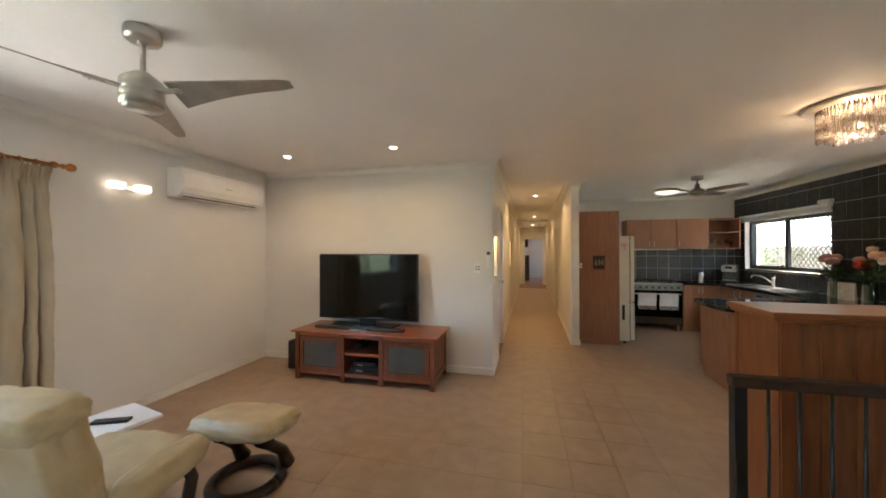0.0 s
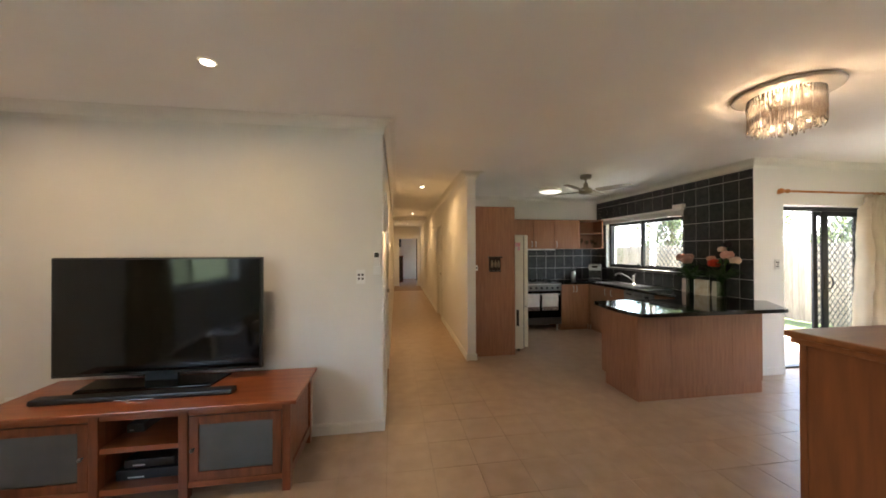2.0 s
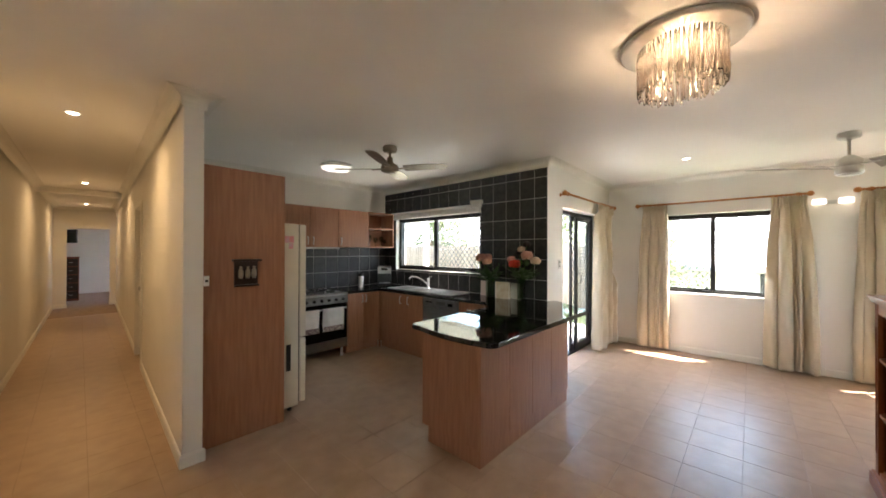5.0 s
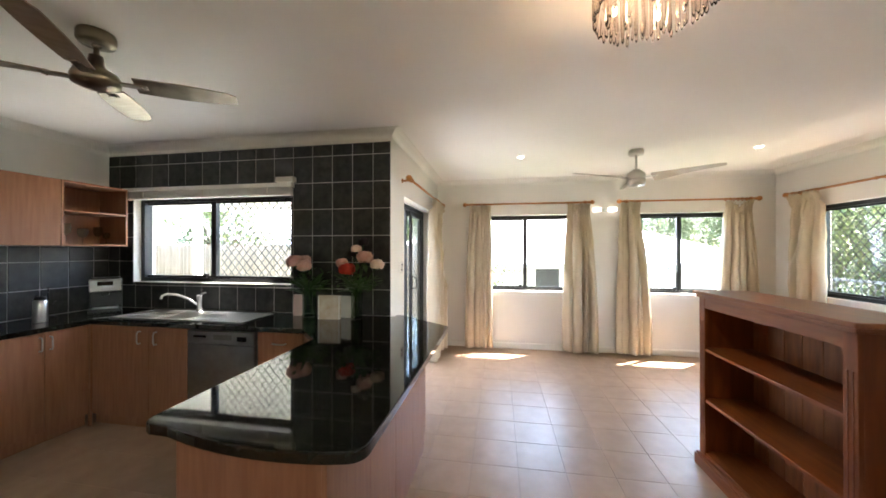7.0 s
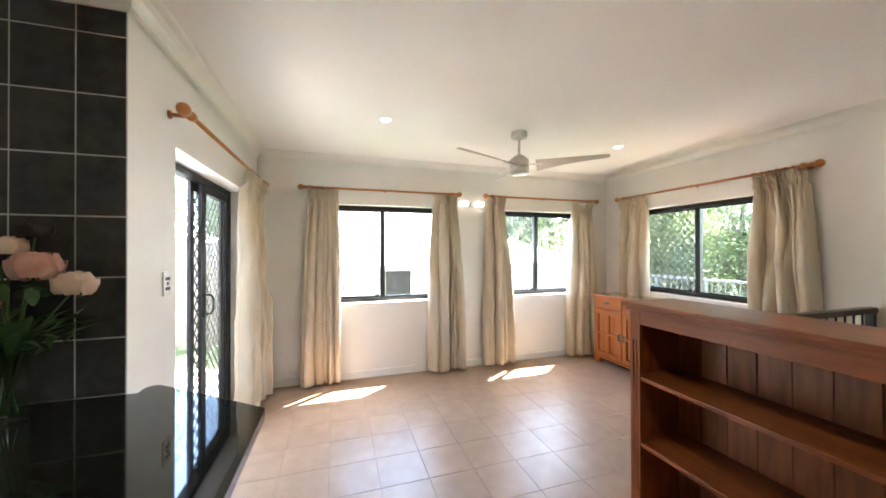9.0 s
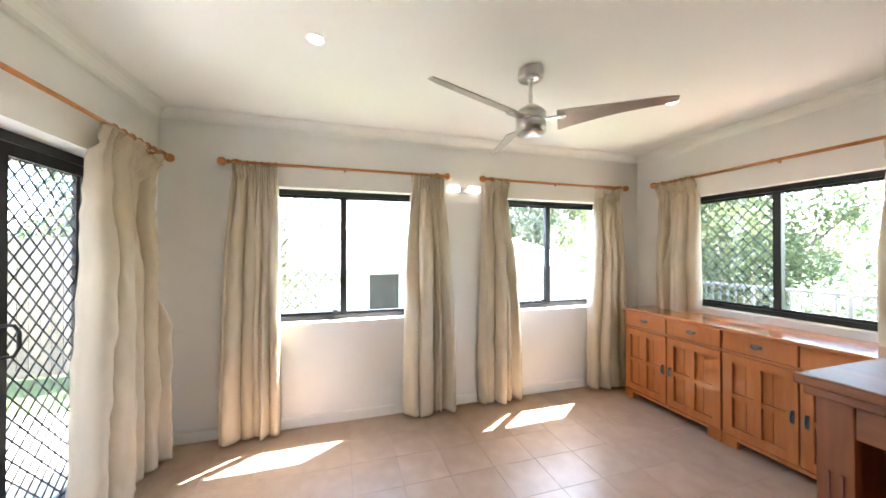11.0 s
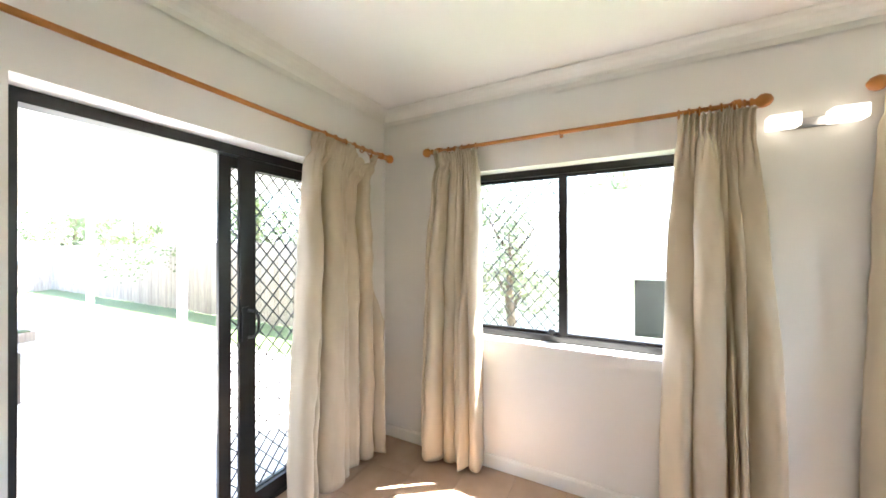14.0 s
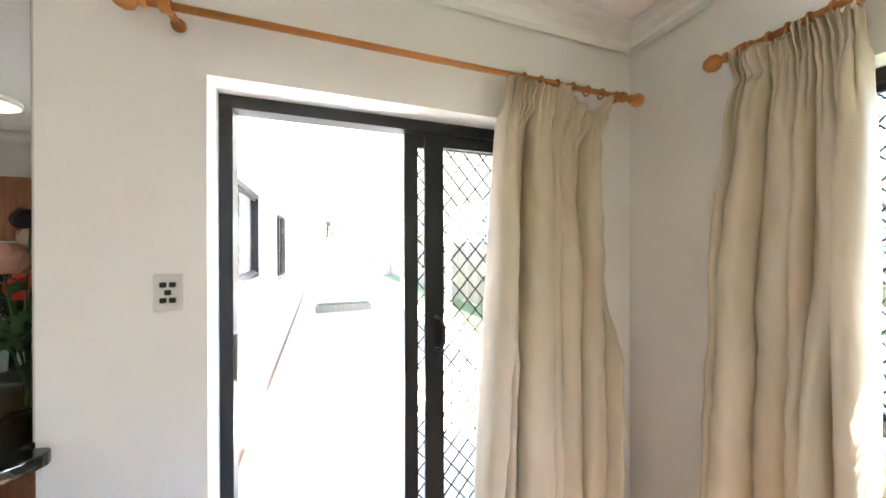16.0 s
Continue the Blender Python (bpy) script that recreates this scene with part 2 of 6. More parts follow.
def prism(bm, outline, z0, z1, bevel=0.0):
    """An upright prism over a flat outline of (x, y)."""
    tmp = bmesh.new()
    lo = [tmp.verts.new((x, y, z0)) for x, y in outline]
    hi = [tmp.verts.new((x, y, z1)) for x, y in outline]
    tmp.faces.new(lo[::-1]), tmp.faces.new(hi)
    for i in range(len(lo)):
        j = (i + 1) % len(lo)
        tmp.faces.new((lo[i], lo[j], hi[j], hi[i]))
    bmesh.ops.recalc_face_normals(tmp, faces=tmp.faces)
    if bevel:
        bmesh.ops.bevel(tmp, geom=[e for e in tmp.edges], offset=bevel, segments=2, profile=0.6, affect="EDGES")
    merge(bm, tmp)


def mesh_of(name, bm, mat):
    data = bpy.data.meshes.new(name)
    bmesh.ops.recalc_face_normals(bm, faces=bm.faces)
    bm.to_mesh(data)
    bm.free()
    data.materials.append(mat)
    return data


def part(name, bm, mat, parent=None, label="", m=None):
    """Links a bmesh as one mesh object, under a thing or a part."""
    ob = new(name, mesh_of(name, bm, mat))
    if parent:
        ob.parent = parent
    if m:
        ob.matrix_local = m
    return tagged(ob, label)


def boxes(name, mat, parent, *pairs, bevel=0.0, label=""):
    bm = bmesh.new()
    for a, b in pairs:
        box(bm, a, b, bevel)
    return part(name, bm, mat, parent, label)


def thing(name, label, category, group="", m=None, kind=""):
    ob = new(name)
    ob.empty_display_size = 0.1
    if m:
        ob.matrix_world = m
    return tagged(ob, label, category, group, kind)


def structure(name, bm, mat, label, category):
    return tagged(part(name, bm, mat), label, category, "", "structure")


# ---- shell ----
ROOM = [(-3.21, -2.2), (1.2, -2.2), (1.2, -0.125), (6.665, -0.125), (6.665, 4.527), (4.349, 4.527), (4.349, 7.61), (1.215, 7.61),
        (1.215, 5.62), (1.10, 5.62), (1.30, 15.6), (0.17, 15.6), (0.0, 4.0), (-3.21, 4.0)]


def wall(name, p, q, thick, openings=(), before=0.0, after=0.0, z0=-0.03, z1=CEIL + 0.02, mat="wall", label=""):
    """A wall whose room face runs from p to q, the room on its left; openings are (along, along, low, high)."""
    p, q = Vector(p), Vector(q)
    d = (q - p).normalized()
    length = (q - p).length
    out = Vector((d.y, -d.x))
    m = Matrix(((d.x, out.x, 0, p.x), (d.y, out.y, 0, p.y), (0, 0, 1, 0), (0, 0, 0, 1)))
    bm = bmesh.new()
    at = -before
    for a, b, low, high in sorted(openings):
        box(bm, (at, 0, z0), (a, thick, z1), m=m)
        if low > z0 + 0.01:
            box(bm, (a, 0, z0), (b, thick, low), m=m)
        box(bm, (a, 0, high), (b, thick, z1), m=m)
        at = b
    box(bm, (at, 0, z0), (length + after, thick, z1), m=m)
    return structure(name, bm, M[mat], label or "cream painted plaster wall", "wall")


T = 0.22
KW = (5.51, 7.30, 1.165, 2.035)
SD = (4.775, 6.27, 0.0, 2.045)
W1, W2 = (2.42, 3.92, 0.868, 2.028), (0.25, 1.75, 0.868, 2.028)
W3 = (4.66, 6.16, 0.945, 2.02)
# the stretch below y 0 is unseen, added to brighten the living room
W4 = (-1.4, 1.6, 0.9, 2.03)
wall("wall_south_living", ROOM[0], ROOM[1], T, before=T, after=0)
wall("wall_stair_side", ROOM[1], ROOM[2], 0.12, before=0, after=-0.001)
wall("wall_south_dining", ROOM[2], ROOM[3], T, [(W3[0] - 1.2, W3[1] - 1.2, W3[2], W3[3])], before=0, after=T)
wall("wall_east", ROOM[3], ROOM[4], T, [(W2[0] + 0.125, W2[1] + 0.125, W2[2], W2[3]), (W1[0] + 0.125, W1[1] + 0.125, W1[2], W1[3])], after=T)
wall("wall_slider", ROOM[4], ROOM[5], T, [(6.665 - SD[1], 6.665 - SD[0], SD[2] - 0.03, SD[3])])
wall("wall_kitchen_window", ROOM[5], ROOM[6], T, [(KW[0] - 4.527, KW[1] - 4.527, KW[2], KW[3])], before=-T, after=T)
wall("wall_house_side", (4.349, 7.83), (4.349, 15.6), T, [(0.4, 1.8, 1.0, 2.0)])
wall("wall_kitchen_back", ROOM[6], ROOM[7], 0.12, after=0.0)
wall("wall_hall_kitchen", (1.10, 5.62), (1.30, 15.6), 0.115, [(2.75, 3.55, -0.03, 2.04)], after=0.1)
wall("wall_hall_end", ROOM[10], ROOM[11], 0.12, [(0.12, 0.90, -0.03, 2.03)], after=0.12)
wall("wall_hall_left", ROOM[11], ROOM[12], 0.14, [(11.02, 11.40, 1.15, 1.68), (10.12, 10.90, -0.03, 2.05), (7.65, 8.0, 1.15, 1.70)], after=-0.14)
wall("wall_television", ROOM[12], ROOM[13], 0.14, before=0.0, after=T)
wall("wall_west", ROOM[13], ROOM[0], T, [(4.0 - W4[1], 4.0 - W4[0], W4[2], W4[3])])

bm = bmesh.new()
box(bm, (-3.5, -2.45, CEIL), (6.95, 4.76, CEIL + 0.12))
box(bm, (-3.5, 4.76, CEIL), (4.58, 20.2, CEIL + 0.12))
structure("ceiling", bm, M["ceiling"], "white painted plasterboard ceiling", "ceiling")


def strip(profile, points, name, mat, label, category, closed=True, cuts=()):
    """Trim along the room's outline: profile is a list of (distance from the wall, height)."""
    n = len(points)
    bm = bmesh.new()
    loops = []
    for i in range(n):
        a, b, c = Vector(points[i - 1]), Vector(points[i]), Vector(points[(i + 1) % n])
        d0, d1 = (b - a).normalized(), (c - b).normalized()
        n0, n1 = Vector((-d0.y, d0.x)), Vector((-d1.y, d1.x))
        mit = (n0 + n1) / (1 + n0.dot(n1))
        loops.append([(b + mit * w, h) for w, h in profile])
    k = len(profile)
    for i in range(n):
        j = (i + 1) % n
        spans = [(0.0, 1.0)]
        length = (Vector(points[j]) - Vector(points[i])).length
        for edge, s0, s1 in cuts:
            if edge == i:
                spans = [p for a, b in spans for p in ((a, min(b, s0 / length)), (max(a, s1 / length), b)) if p[1] > p[0] + 1e-4]
        for a, b in spans:
            e0 = [bm.verts.new((*(p.lerp(q, a)), h)) for (p, h), (q, _) in zip(loops[i], loops[j])]
            e1 = [bm.verts.new((*(p.lerp(q, b)), h)) for (p, h), (q, _) in zip(loops[i], loops[j])]
            for t in range(k):
                u = (t + 1) % k
                bm.faces.new((e0[t], e1[t], e1[u], e0[u]))
            bm.faces.new(e0[::-1]), bm.faces.new(e1)
    return structure(name, bm, mat, label, category)


cove = [(0.003, CEIL - 0.002)] + [(0.003 + 0.09 * (1 - math.cos(a)) + (0.012 if i in (0,) else 0), CEIL - 0.095 + 0.09 * math.sin(a) - 0.004) for i, a in enumerate([k * math.pi / 10 for k in range(6)])] + [(0.105, CEIL - 0.004), (0.105, CEIL - 0.002)]
strip(cove, ROOM, "cornice", M["trim"], "white coved plaster cornice", "cornice")
skirt = [(0.003, 0.001), (0.016, 0.001), (0.016, 0.075), (0.010, 0.088), (0.003, 0.09)]
strip(skirt, ROOM, "baseboard", M["trim"], "white painted skirting board", "baseboard",
      cuts=[(4, 6.665 - SD[1], 6.665 - SD[0]), (5, 0.0, 3.2), (6, 0, 3.2), (7, 0, 2.0), (9, 2.70, 3.60), (10, 0.12, 0.90), (11, 10.07, 10.95)])

# far bedroom, hall niches and doors
FAR = [(-1.3, 15.72), (2.8, 15.72), (2.8, 19.5), (-1.3, 19.5)]
wall("wall_bedroom_east", FAR[1], FAR[2], 0.12, [(1.2, 2.8, 0.9, 2.05)])
wall("wall_bedroom_north", FAR[2], FAR[3], 0.12, before=0.12, after=0.12)
wall("wall_bedroom_west", FAR[3], FAR[0], 0.12)
bm = bmesh.new()
box(bm, (-1.3, 15.62, -0.03), (0.05, 15.719, CEIL + 0.02))
box(bm, (1.42, 15.62, -0.03), (2.8, 15.719, CEIL + 0.02))
structure("wall_bedroom_south", bm, M["wall"], "cream painted plaster wall", "wall")
bm = bmesh.new()
box(bm, (0.07, 11.60, CEIL - 0.10), (1.16, 11.72, CEIL + 0.01))
structure("hall_beam", bm, M["trim"], "white painted beam across the hall ceiling", "beam")
for ya, yb in ((4.20, 4.58), (7.60, 7.95)):
    bm = bmesh.new()
    box(bm, (-0.16, ya - 0.05, 1.05), (-0.125, yb + 0.05, 1.80))
    structure("niche_back", bm, M["wall"], "cream recessed wall niche lit from above", "wall niche")
    lamp("niche_light", "POINT", (-0.03, (ya + yb) / 2, 1.60), 0.10, (1.0, 0.68, 0.32), 0.02)


def hall_door(name, m, width, label):
    """A flush door in its opening with architraves; local x along the wall, local y into it."""
    top = thing(name, label, "door", m=m, kind="structure")
    boxes("architrave", M["trim"], top, ((-0.055, -0.014, 0), (-0.001, -0.001, 2.105)), ((width + 0.001, -0.014, 0), (width + 0.055, -0.001, 2.105)), ((-0.001, -0.014, 2.05), (width + 0.001, -0.001, 2.105)), bevel=0.002)
    leaf = boxes("leaf", M["trim"], top, ((0.003, 0.04, 0.006), (width - 0.003, 0.075, 2.035)), bevel=0.002)
    bm = bmesh.new()
    turn(bm, [(0.025, 0), (0.025, 0.008), (0.010, 0.012), (0.010, 0.035), (0.024, 0.045), (0.026, 0.058), (0.018, 0.068), (0, 0.07)], 16, (width - 0.07, 0.04, 1.0), Matrix.Rotation(math.pi / 2, 4, "X"))
    part("door_knob", bm, M["steel"], leaf)


hall_door("door_2", pose(0.012, 4.70, 0, 0, 0, 89.2), 0.78, "white flush door off the hall, closed")
hall_door("door_3", pose(1.165, 9.17, 0, 0, 0, -91.0), 0.80, "white flush door in the long hall, closed")

# floor slab and its tiles
PITCH, TX, TY = 0.3145, 5.07, 3.125
floor_bm = bmesh.new()
box(floor_bm, (-3.4, -2.4, -0.15), (6.93, 4.74, -0.004))
box(floor_bm, (-3.4, 4.74, -0.15), (4.57, 20.2, -0.004))
floor = structure("floor", floor_bm, M["grout"], "beige ceramic tiled floor", "floor")


def inside(x, y):
    return (-3.3 < x < 6.8 and -2.3 < y < 4.6 and not (x > 1.25 and y < -0.3)) or (1.1 < x < 4.45 and y < 7.7) or (-0.1 < x < 1.35 and y < 15.8) or (-1.4 < x < 2.9 and 15.6 < y < 19.6)


# ---- windows, sliding door and their screens ----
def facing(x, y, angle):
    """Local x runs along the wall as seen from the room, local y goes out through it."""
    return pose(x, y, 0, 0, 0, angle)


EAST, NORTH, SOUTH, WEST = -90, 0, 180, 90


def mesh_screen(bm, x0, x1, z0, z1, y, w=0.086, h=0.10, r=0.0046):
    """Diamond grille between the given edges."""
    k = h / w
    lines = int(((z1 - z0) + (x1 - x0) * k) / h) + 2
    for s in (1, -1):
        for i in range(-1, lines + 1):
            base = z0 - (x1 - x0) * k + i * h if s > 0 else z0 + i * h
            a, b = x0, x1
            za, zb = base, base + s * k * (x1 - x0)
            t0, t1 = 0.0, 1.0
            if za != zb:
                for lim, low in ((z0, True), (z1, False)):
                    t = (lim - za) / (zb - za)
                    if (zb > za) == low:
                        t0 = max(t0, t)
                    else:
                        t1 = min(t1, t)
            if t1 > t0 + 0.01:
                p = Vector((a + (b - a) * t0, y + 0.002 * s, za + (zb - za) * t0))
                q = Vector((a + (b - a) * t1, y + 0.002 * s, za + (zb - za) * t1))
                tube(bm, [p, q], r, 4)


def sliding_window(name, m, width, low, high, screen, label, mid=0.5, depth=0.145):
    """A black aluminium two-pane sliding window set back in its opening, with a grille over one half."""
    top = thing(name, label, "window", m=m, kind="structure")
    f, y = 0.045, depth
    boxes("window_frame", M["black_metal"], top, ((0, y - 0.03, low), (width, y + 0.05, low + f)), ((0, y - 0.03, high - f), (width, y + 0.05, high)),
          ((0, y - 0.03, low + f), (f, y + 0.05, high - f)), ((width - f, y - 0.03, low + f), (width, y + 0.05, high - f)))
    c = width * mid
    boxes("mullion", M["black_metal"], top, ((c - 0.028, y - 0.02, low + f), (c + 0.028, y + 0.03, high - f)), bevel=0.003)
    for a, b, d in ((f, c - 0.028, 0.012), (c + 0.028, width - f, -0.005)):
        sash = boxes("sash", M["black_metal"], top, ((a, y + d - 0.01, low + f), (b, y + d + 0.012, low + f + 0.022)), ((a, y + d - 0.01, high - f - 0.022), (b, y + d + 0.012, high - f)))
        pane = boxes("pane", M["glass"], sash, ((a, y + d, low + f + 0.022), (b, y + d + 0.004, high - f - 0.022)))
        pane.visible_shadow = False
    a, b = (f, c - 0.03) if screen == "left" else (c + 0.03, width - f)
    bm = bmesh.new()
    mesh_screen(bm, a, b, low + f, high - f, y + 0.045)
    part("grille", bm, M["black_metal"], top, "black diamond security mesh")
    bm = bmesh.new()
    box(bm, (-0.0, 0.004, low - 0.016), (width, y - 0.032, low + 0.004), 0.003)
    part("window_sill", bm, M["trim"], top, "white painted sill")
    bm = bmesh.new()
    box(bm, (c - 0.09, y - 0.045, low + 0.05), (c - 0.05, y - 0.02, low + 0.09), 0.004)
    part("latch", bm, M["black_metal"], top)
    return top


sliding_window("window_1", facing(6.665, W1[1], EAST), W1[1] - W1[0], W1[2], W1[3], "left", "black aluminium sliding window with diamond security mesh")
sliding_window("window_2", facing(6.665, W2[1], EAST), W2[1] - W2[0], W2[2], W2[3], "left", "black aluminium sliding window with diamond security mesh")
sliding_window("window_3", facing(W3[1], -0.125, SOUTH), W3[1] - W3[0], W3[2], W3[3], "left", "black aluminium sliding window overlooking the deck", depth=0.12)
sliding_window("window_4", facing(-3.21, W4[0], WEST), W4[1] - W4[0], W4[2], W4[3], "right", "black aluminium sliding window behind the armchair, widened unseen to let in more light")
sliding_window("window_5", facing(4.349, KW[1], EAST), KW[1] - KW[0], KW[2], KW[3], "right", "black aluminium kitchen window above the sink", mid=0.485, depth=0.10)


sliding_window("window_6", facing(4.349, 9.63, EAST), 1.4, 1.0, 2.0, "left", "black aluminium window on the side of the house")


def sliding_door():
    top = thing("door_1", "open black aluminium sliding door with diamond security mesh", "sliding door", m=facing(SD[0], 4.527, NORTH), kind="structure")
    w, h, y = SD[1] - SD[0], SD[3], 0.14
    boxes("door_frame", M["black_metal"], top, ((0, y, 0.0), (0.045, y + 0.08, h)), ((w - 0.045, y, 0.0), (w, y + 0.08, h)), ((0.045, y, h - 0.05), (w - 0.045, y + 0.08, h)),
          ((0.045, y, 0.0), (w - 0.045, y + 0.08, 0.022)))
    c = 0.732
    for dy, a, b, nm, st in ((0.008, c + 0.075, w - 0.05, "glass_leaf", 0.09), (0.048, c - 0.012, w - 0.05, "screen_leaf", 0.064)):
        z0, z1 = 0.026, h - 0.052
        t = 0.022
        leaf = boxes(nm, M["black_metal"], top, ((a, y + dy, z0), (a + st, y + dy + t, z1)), ((b - 0.06, y + dy, z0), (b, y + dy + t, z1)),
                     ((a + st, y + dy, z0), (b - 0.06, y + dy + t, z0 + 0.08)), ((a + st, y + dy, z1 - 0.06), (b - 0.06, y + dy + t, z1)))
        if nm == "glass_leaf":
            pane = boxes("pane", M["glass"], leaf, ((a + st, y + dy + 0.009, z0 + 0.08), (b - 0.06, y + dy + 0.013, z1 - 0.06)))
            pane.visible_shadow = False
            bm = bmesh.new()
            hx, hy = a + 0.03, y + dy
            box(bm, (hx - 0.02, hy - 0.012, 0.98), (hx + 0.02, hy, 1.17), 0.004)
            tube(bm, [(hx + 0.012, hy - 0.01, 1.15), (hx + 0.03, hy - 0.045, 1.145), (hx + 0.042, hy - 0.055, 1.11), (hx + 0.042, hy - 0.055, 1.04), (hx + 0.03, hy - 0.045, 1.005), (hx + 0.012, hy - 0.01, 1.0)], 0.008)
            part("door_handle", bm, M["black_plastic"], leaf, "black pull handle")
        else:
            bm = bmesh.new()
            mesh_screen(bm, a + st, b - 0.06, z0 + 0.08, z1 - 0.06, y + dy + 0.011)
            part("grille", bm, M["black_metal"], leaf, "black diamond security mesh")
    bm = bmesh.new()
    box(bm, (0.047, y + 0.02, 0.95), (0.056, y + 0.05, 1.13), 0.002)
    part("strike_plate", bm, M["steel"], top)


sliding_door()


# ---- curtains and rods ----
def rod(m, length, rings, label, height=2.19, off=0.10, mid=0.5):
    """A wooden curtain rod with ball finials; rings are places along it."""
    top = thing("curtain_rod", label, "curtain rod", "wooden curtain rods", m)
    bm = bmesh.new()
    tube(bm, [(0, -off, height), (length, -off, height)], 0.0125, 12)
    part("pole", bm, M["rod"], top)
    for x, s in ((0, -1), (length, 1)):
        bm = bmesh.new()
        turn(bm, [(0.012, 0), (0.02, 0.004), (0.02, 0.012), (0.013, 0.018), (0.016, 0.026), (0.030, 0.038), (0.033, 0.055), (0.026, 0.074), (0.010, 0.086), (0, 0.088)], 16,
             (x, -off, height), Matrix.Rotation(s * math.pi / 2, 4, "Y"))
        part("finial", bm, M["rod"], top)
    for x, big in ((0.045, 1), (length * mid, 0), (length - 0.045, 1)):
        if not x:
            continue
        bm = bmesh.new()
        r, w = (0.024, 0.014) if big else (0.017, 0.005)
        turn(bm, [(0.0125, -w), (r - 0.003, -w), (r, -w + 0.003), (r, w - 0.003), (r - 0.003, w), (0.0125, w)], 18, (x, -off, height), Matrix.Rotation(math.pi / 2, 4, "Y"))
        tube(bm, [(x, -off + 0.012, height), (x, -0.012, height)], 0.011 if big else 0.005, 10)
        turn(bm, [(0.0, 0.0), (0.022 if big else 0.012, 0.0), (0.020 if big else 0.010, 0.010), (0.0, 0.010)], 18, (x, -0.001, height), Matrix.Rotation(math.pi / 2, 4, "X"))
        part("bracket", bm, M["rod"], top)
    for x in rings:
        bm = bmesh.new()
        n = 14
        pts = [(x, -off + 0.021 * math.cos(2 * math.pi * k / n), height - 0.005 + 0.021 * math.sin(2 * math.pi * k / n)) for k in range(n + 1)]
        tube(bm, pts, 0.0045, 6)
        part("ring", bm, M["rod"], top)
    return top


def curtain(m, top_span, foot_span, folds, seed, label, height=2.175, foot=0.025, off=0.10, tuck=None):
    """A gathered curtain: spans are (from, to) along the wall at the heading and at the hem."""
    rnd = random.Random(seed)
    per, nz = 26, 84
    nx = folds * per
    wid = [rnd.uniform(0.4, 1.9) for _ in range(folds)]
    edges = [0]
    for w in wid:
        edges.append(edges[-1] + w)
    edges = [e / edges[-1] for e in edges]
    deep = [rnd.uniform(0.55, 1.25) for _ in range(folds)]
    lean = [rnd.uniform(-0.5, 0.5) for _ in range(folds)]
    born = [rnd.choice((0.0, 0.0, 0.0, 0.25, 0.4)) for _ in range(folds)]
    bm = bmesh.new()
    grid = []
    for j in range(nz + 1):
        v = (j / nz) ** 1.25
        z = height - 0.008 - v * (height - 0.008 - foot)
        fall = min(1, max(0, v - 0.05) / 0.75) ** 0.75
        row = []
        for i in range(nx + 1):
            u = i / nx
            k = min(folds - 1, i // per)
            local = i / per - k
            s = edges[k] + (edges[k + 1] - edges[k]) * local
            a = top_span[0] + (top_span[1] - top_span[0]) * (0.35 * u + 0.65 * s)
            b = foot_span[0] + (foot_span[1] - foot_span[0]) * s
            x = a + (b - a) * fall
            width = (foot_span[1] - foot_span[0]) * (edges[k + 1] - edges[k])
            loc = min(1, max(0, local + 0.22 * lean[k] * math.sin(v * 3.0 + seed) * math.sin(math.pi * local)))
            ridge = math.sin(math.pi * loc) ** 0.7
            grow = min(1, max(0.25, (v - born[k]) / 0.25 + 0.35)) if born[k] else 1
            amp = (0.070 + 0.085 * min(1, v / 0.35)) * deep[k] * grow
            if born[k] and v > born[k]:
                ridge = ridge * (1 - 0.30 * abs(math.sin(2 * math.pi * loc)) * min(1, (v - born[k]) / 0.2))
            x += 0.35 * lean[k] * math.sin(math.pi * local) * width * min(1, 0.3 + v) - 0.20 * math.sin(2 * math.pi * local) * width * min(1, max(0, v - 0.06) / 0.2)
            y = -0.026 - amp * ridge
            heading = max(0, 1 - v / 0.075)
            if heading:
                fine = abs(math.sin(local * 3 * math.pi + lean[k]))
                ruffle = 0.7 + 0.6 * abs(math.sin(5.3 * k + seed + local * 2))
                y = y * (1 - 0.85 * heading) - 0.85 * heading * (off - 0.012 + 0.060 * fine * ruffle)
                x += 0.008 * math.sin(local * 6 * math.pi) * heading
            pinch = math.exp(-((v - 0.042) / 0.012) ** 2)
            y += (-off + 0.012 - 0.016 * abs(math.sin(local * 3 * math.pi + lean[k])) - y) * 0.8 * pinch
            flare = max(0, 1 - abs(v - 0.10) / 0.07)
            y -= 0.020 * flare * abs(math.sin(local * 3 * math.pi + lean[k])) * deep[k]
            y -= 0.010 * noise.noise(Vector((x * 15 + z * 8, z * 5 - x * 9, seed * 2.3))) * min(1, v * 6)
            y += noise.noise(Vector((x * 8 + seed, z * 1.2, seed))) * 0.010 * min(1, v * 4) + noise.noise(Vector((x * 24, z * 6 + seed, 3.1))) * 0.004 + noise.noise(Vector((x * 7 + z * 3.5, z * 2.2 - x * 6, seed + 9))) * 0.014 * min(1, v * 5)
            x += noise.noise(Vector((u * 4 + seed, z * 1.0, 7.0))) * (0.008 + 0.014 * math.sin(math.pi * u)) * min(1, v * 3)
            zz = z
            if j == 0:
                zz += 0.014 * math.sin(local * 6 * math.pi + seed) + 0.010 * math.sin(k * 2.1 + seed)
            if tuck and v < 0.22:
                d = math.exp(-((u - tuck) / 0.18) ** 2) * (1 - v / 0.22)
                zz -= 0.10 * d + 0.02 * d * math.sin(u * 40)
                y -= 0.045 * d
            if j == nz:
                zz += 0.010 * math.sin(u * 9 + seed) + 0.006 * (1 - ridge)
            row.append(bm.verts.new((x, min(y, -0.020), zz)))
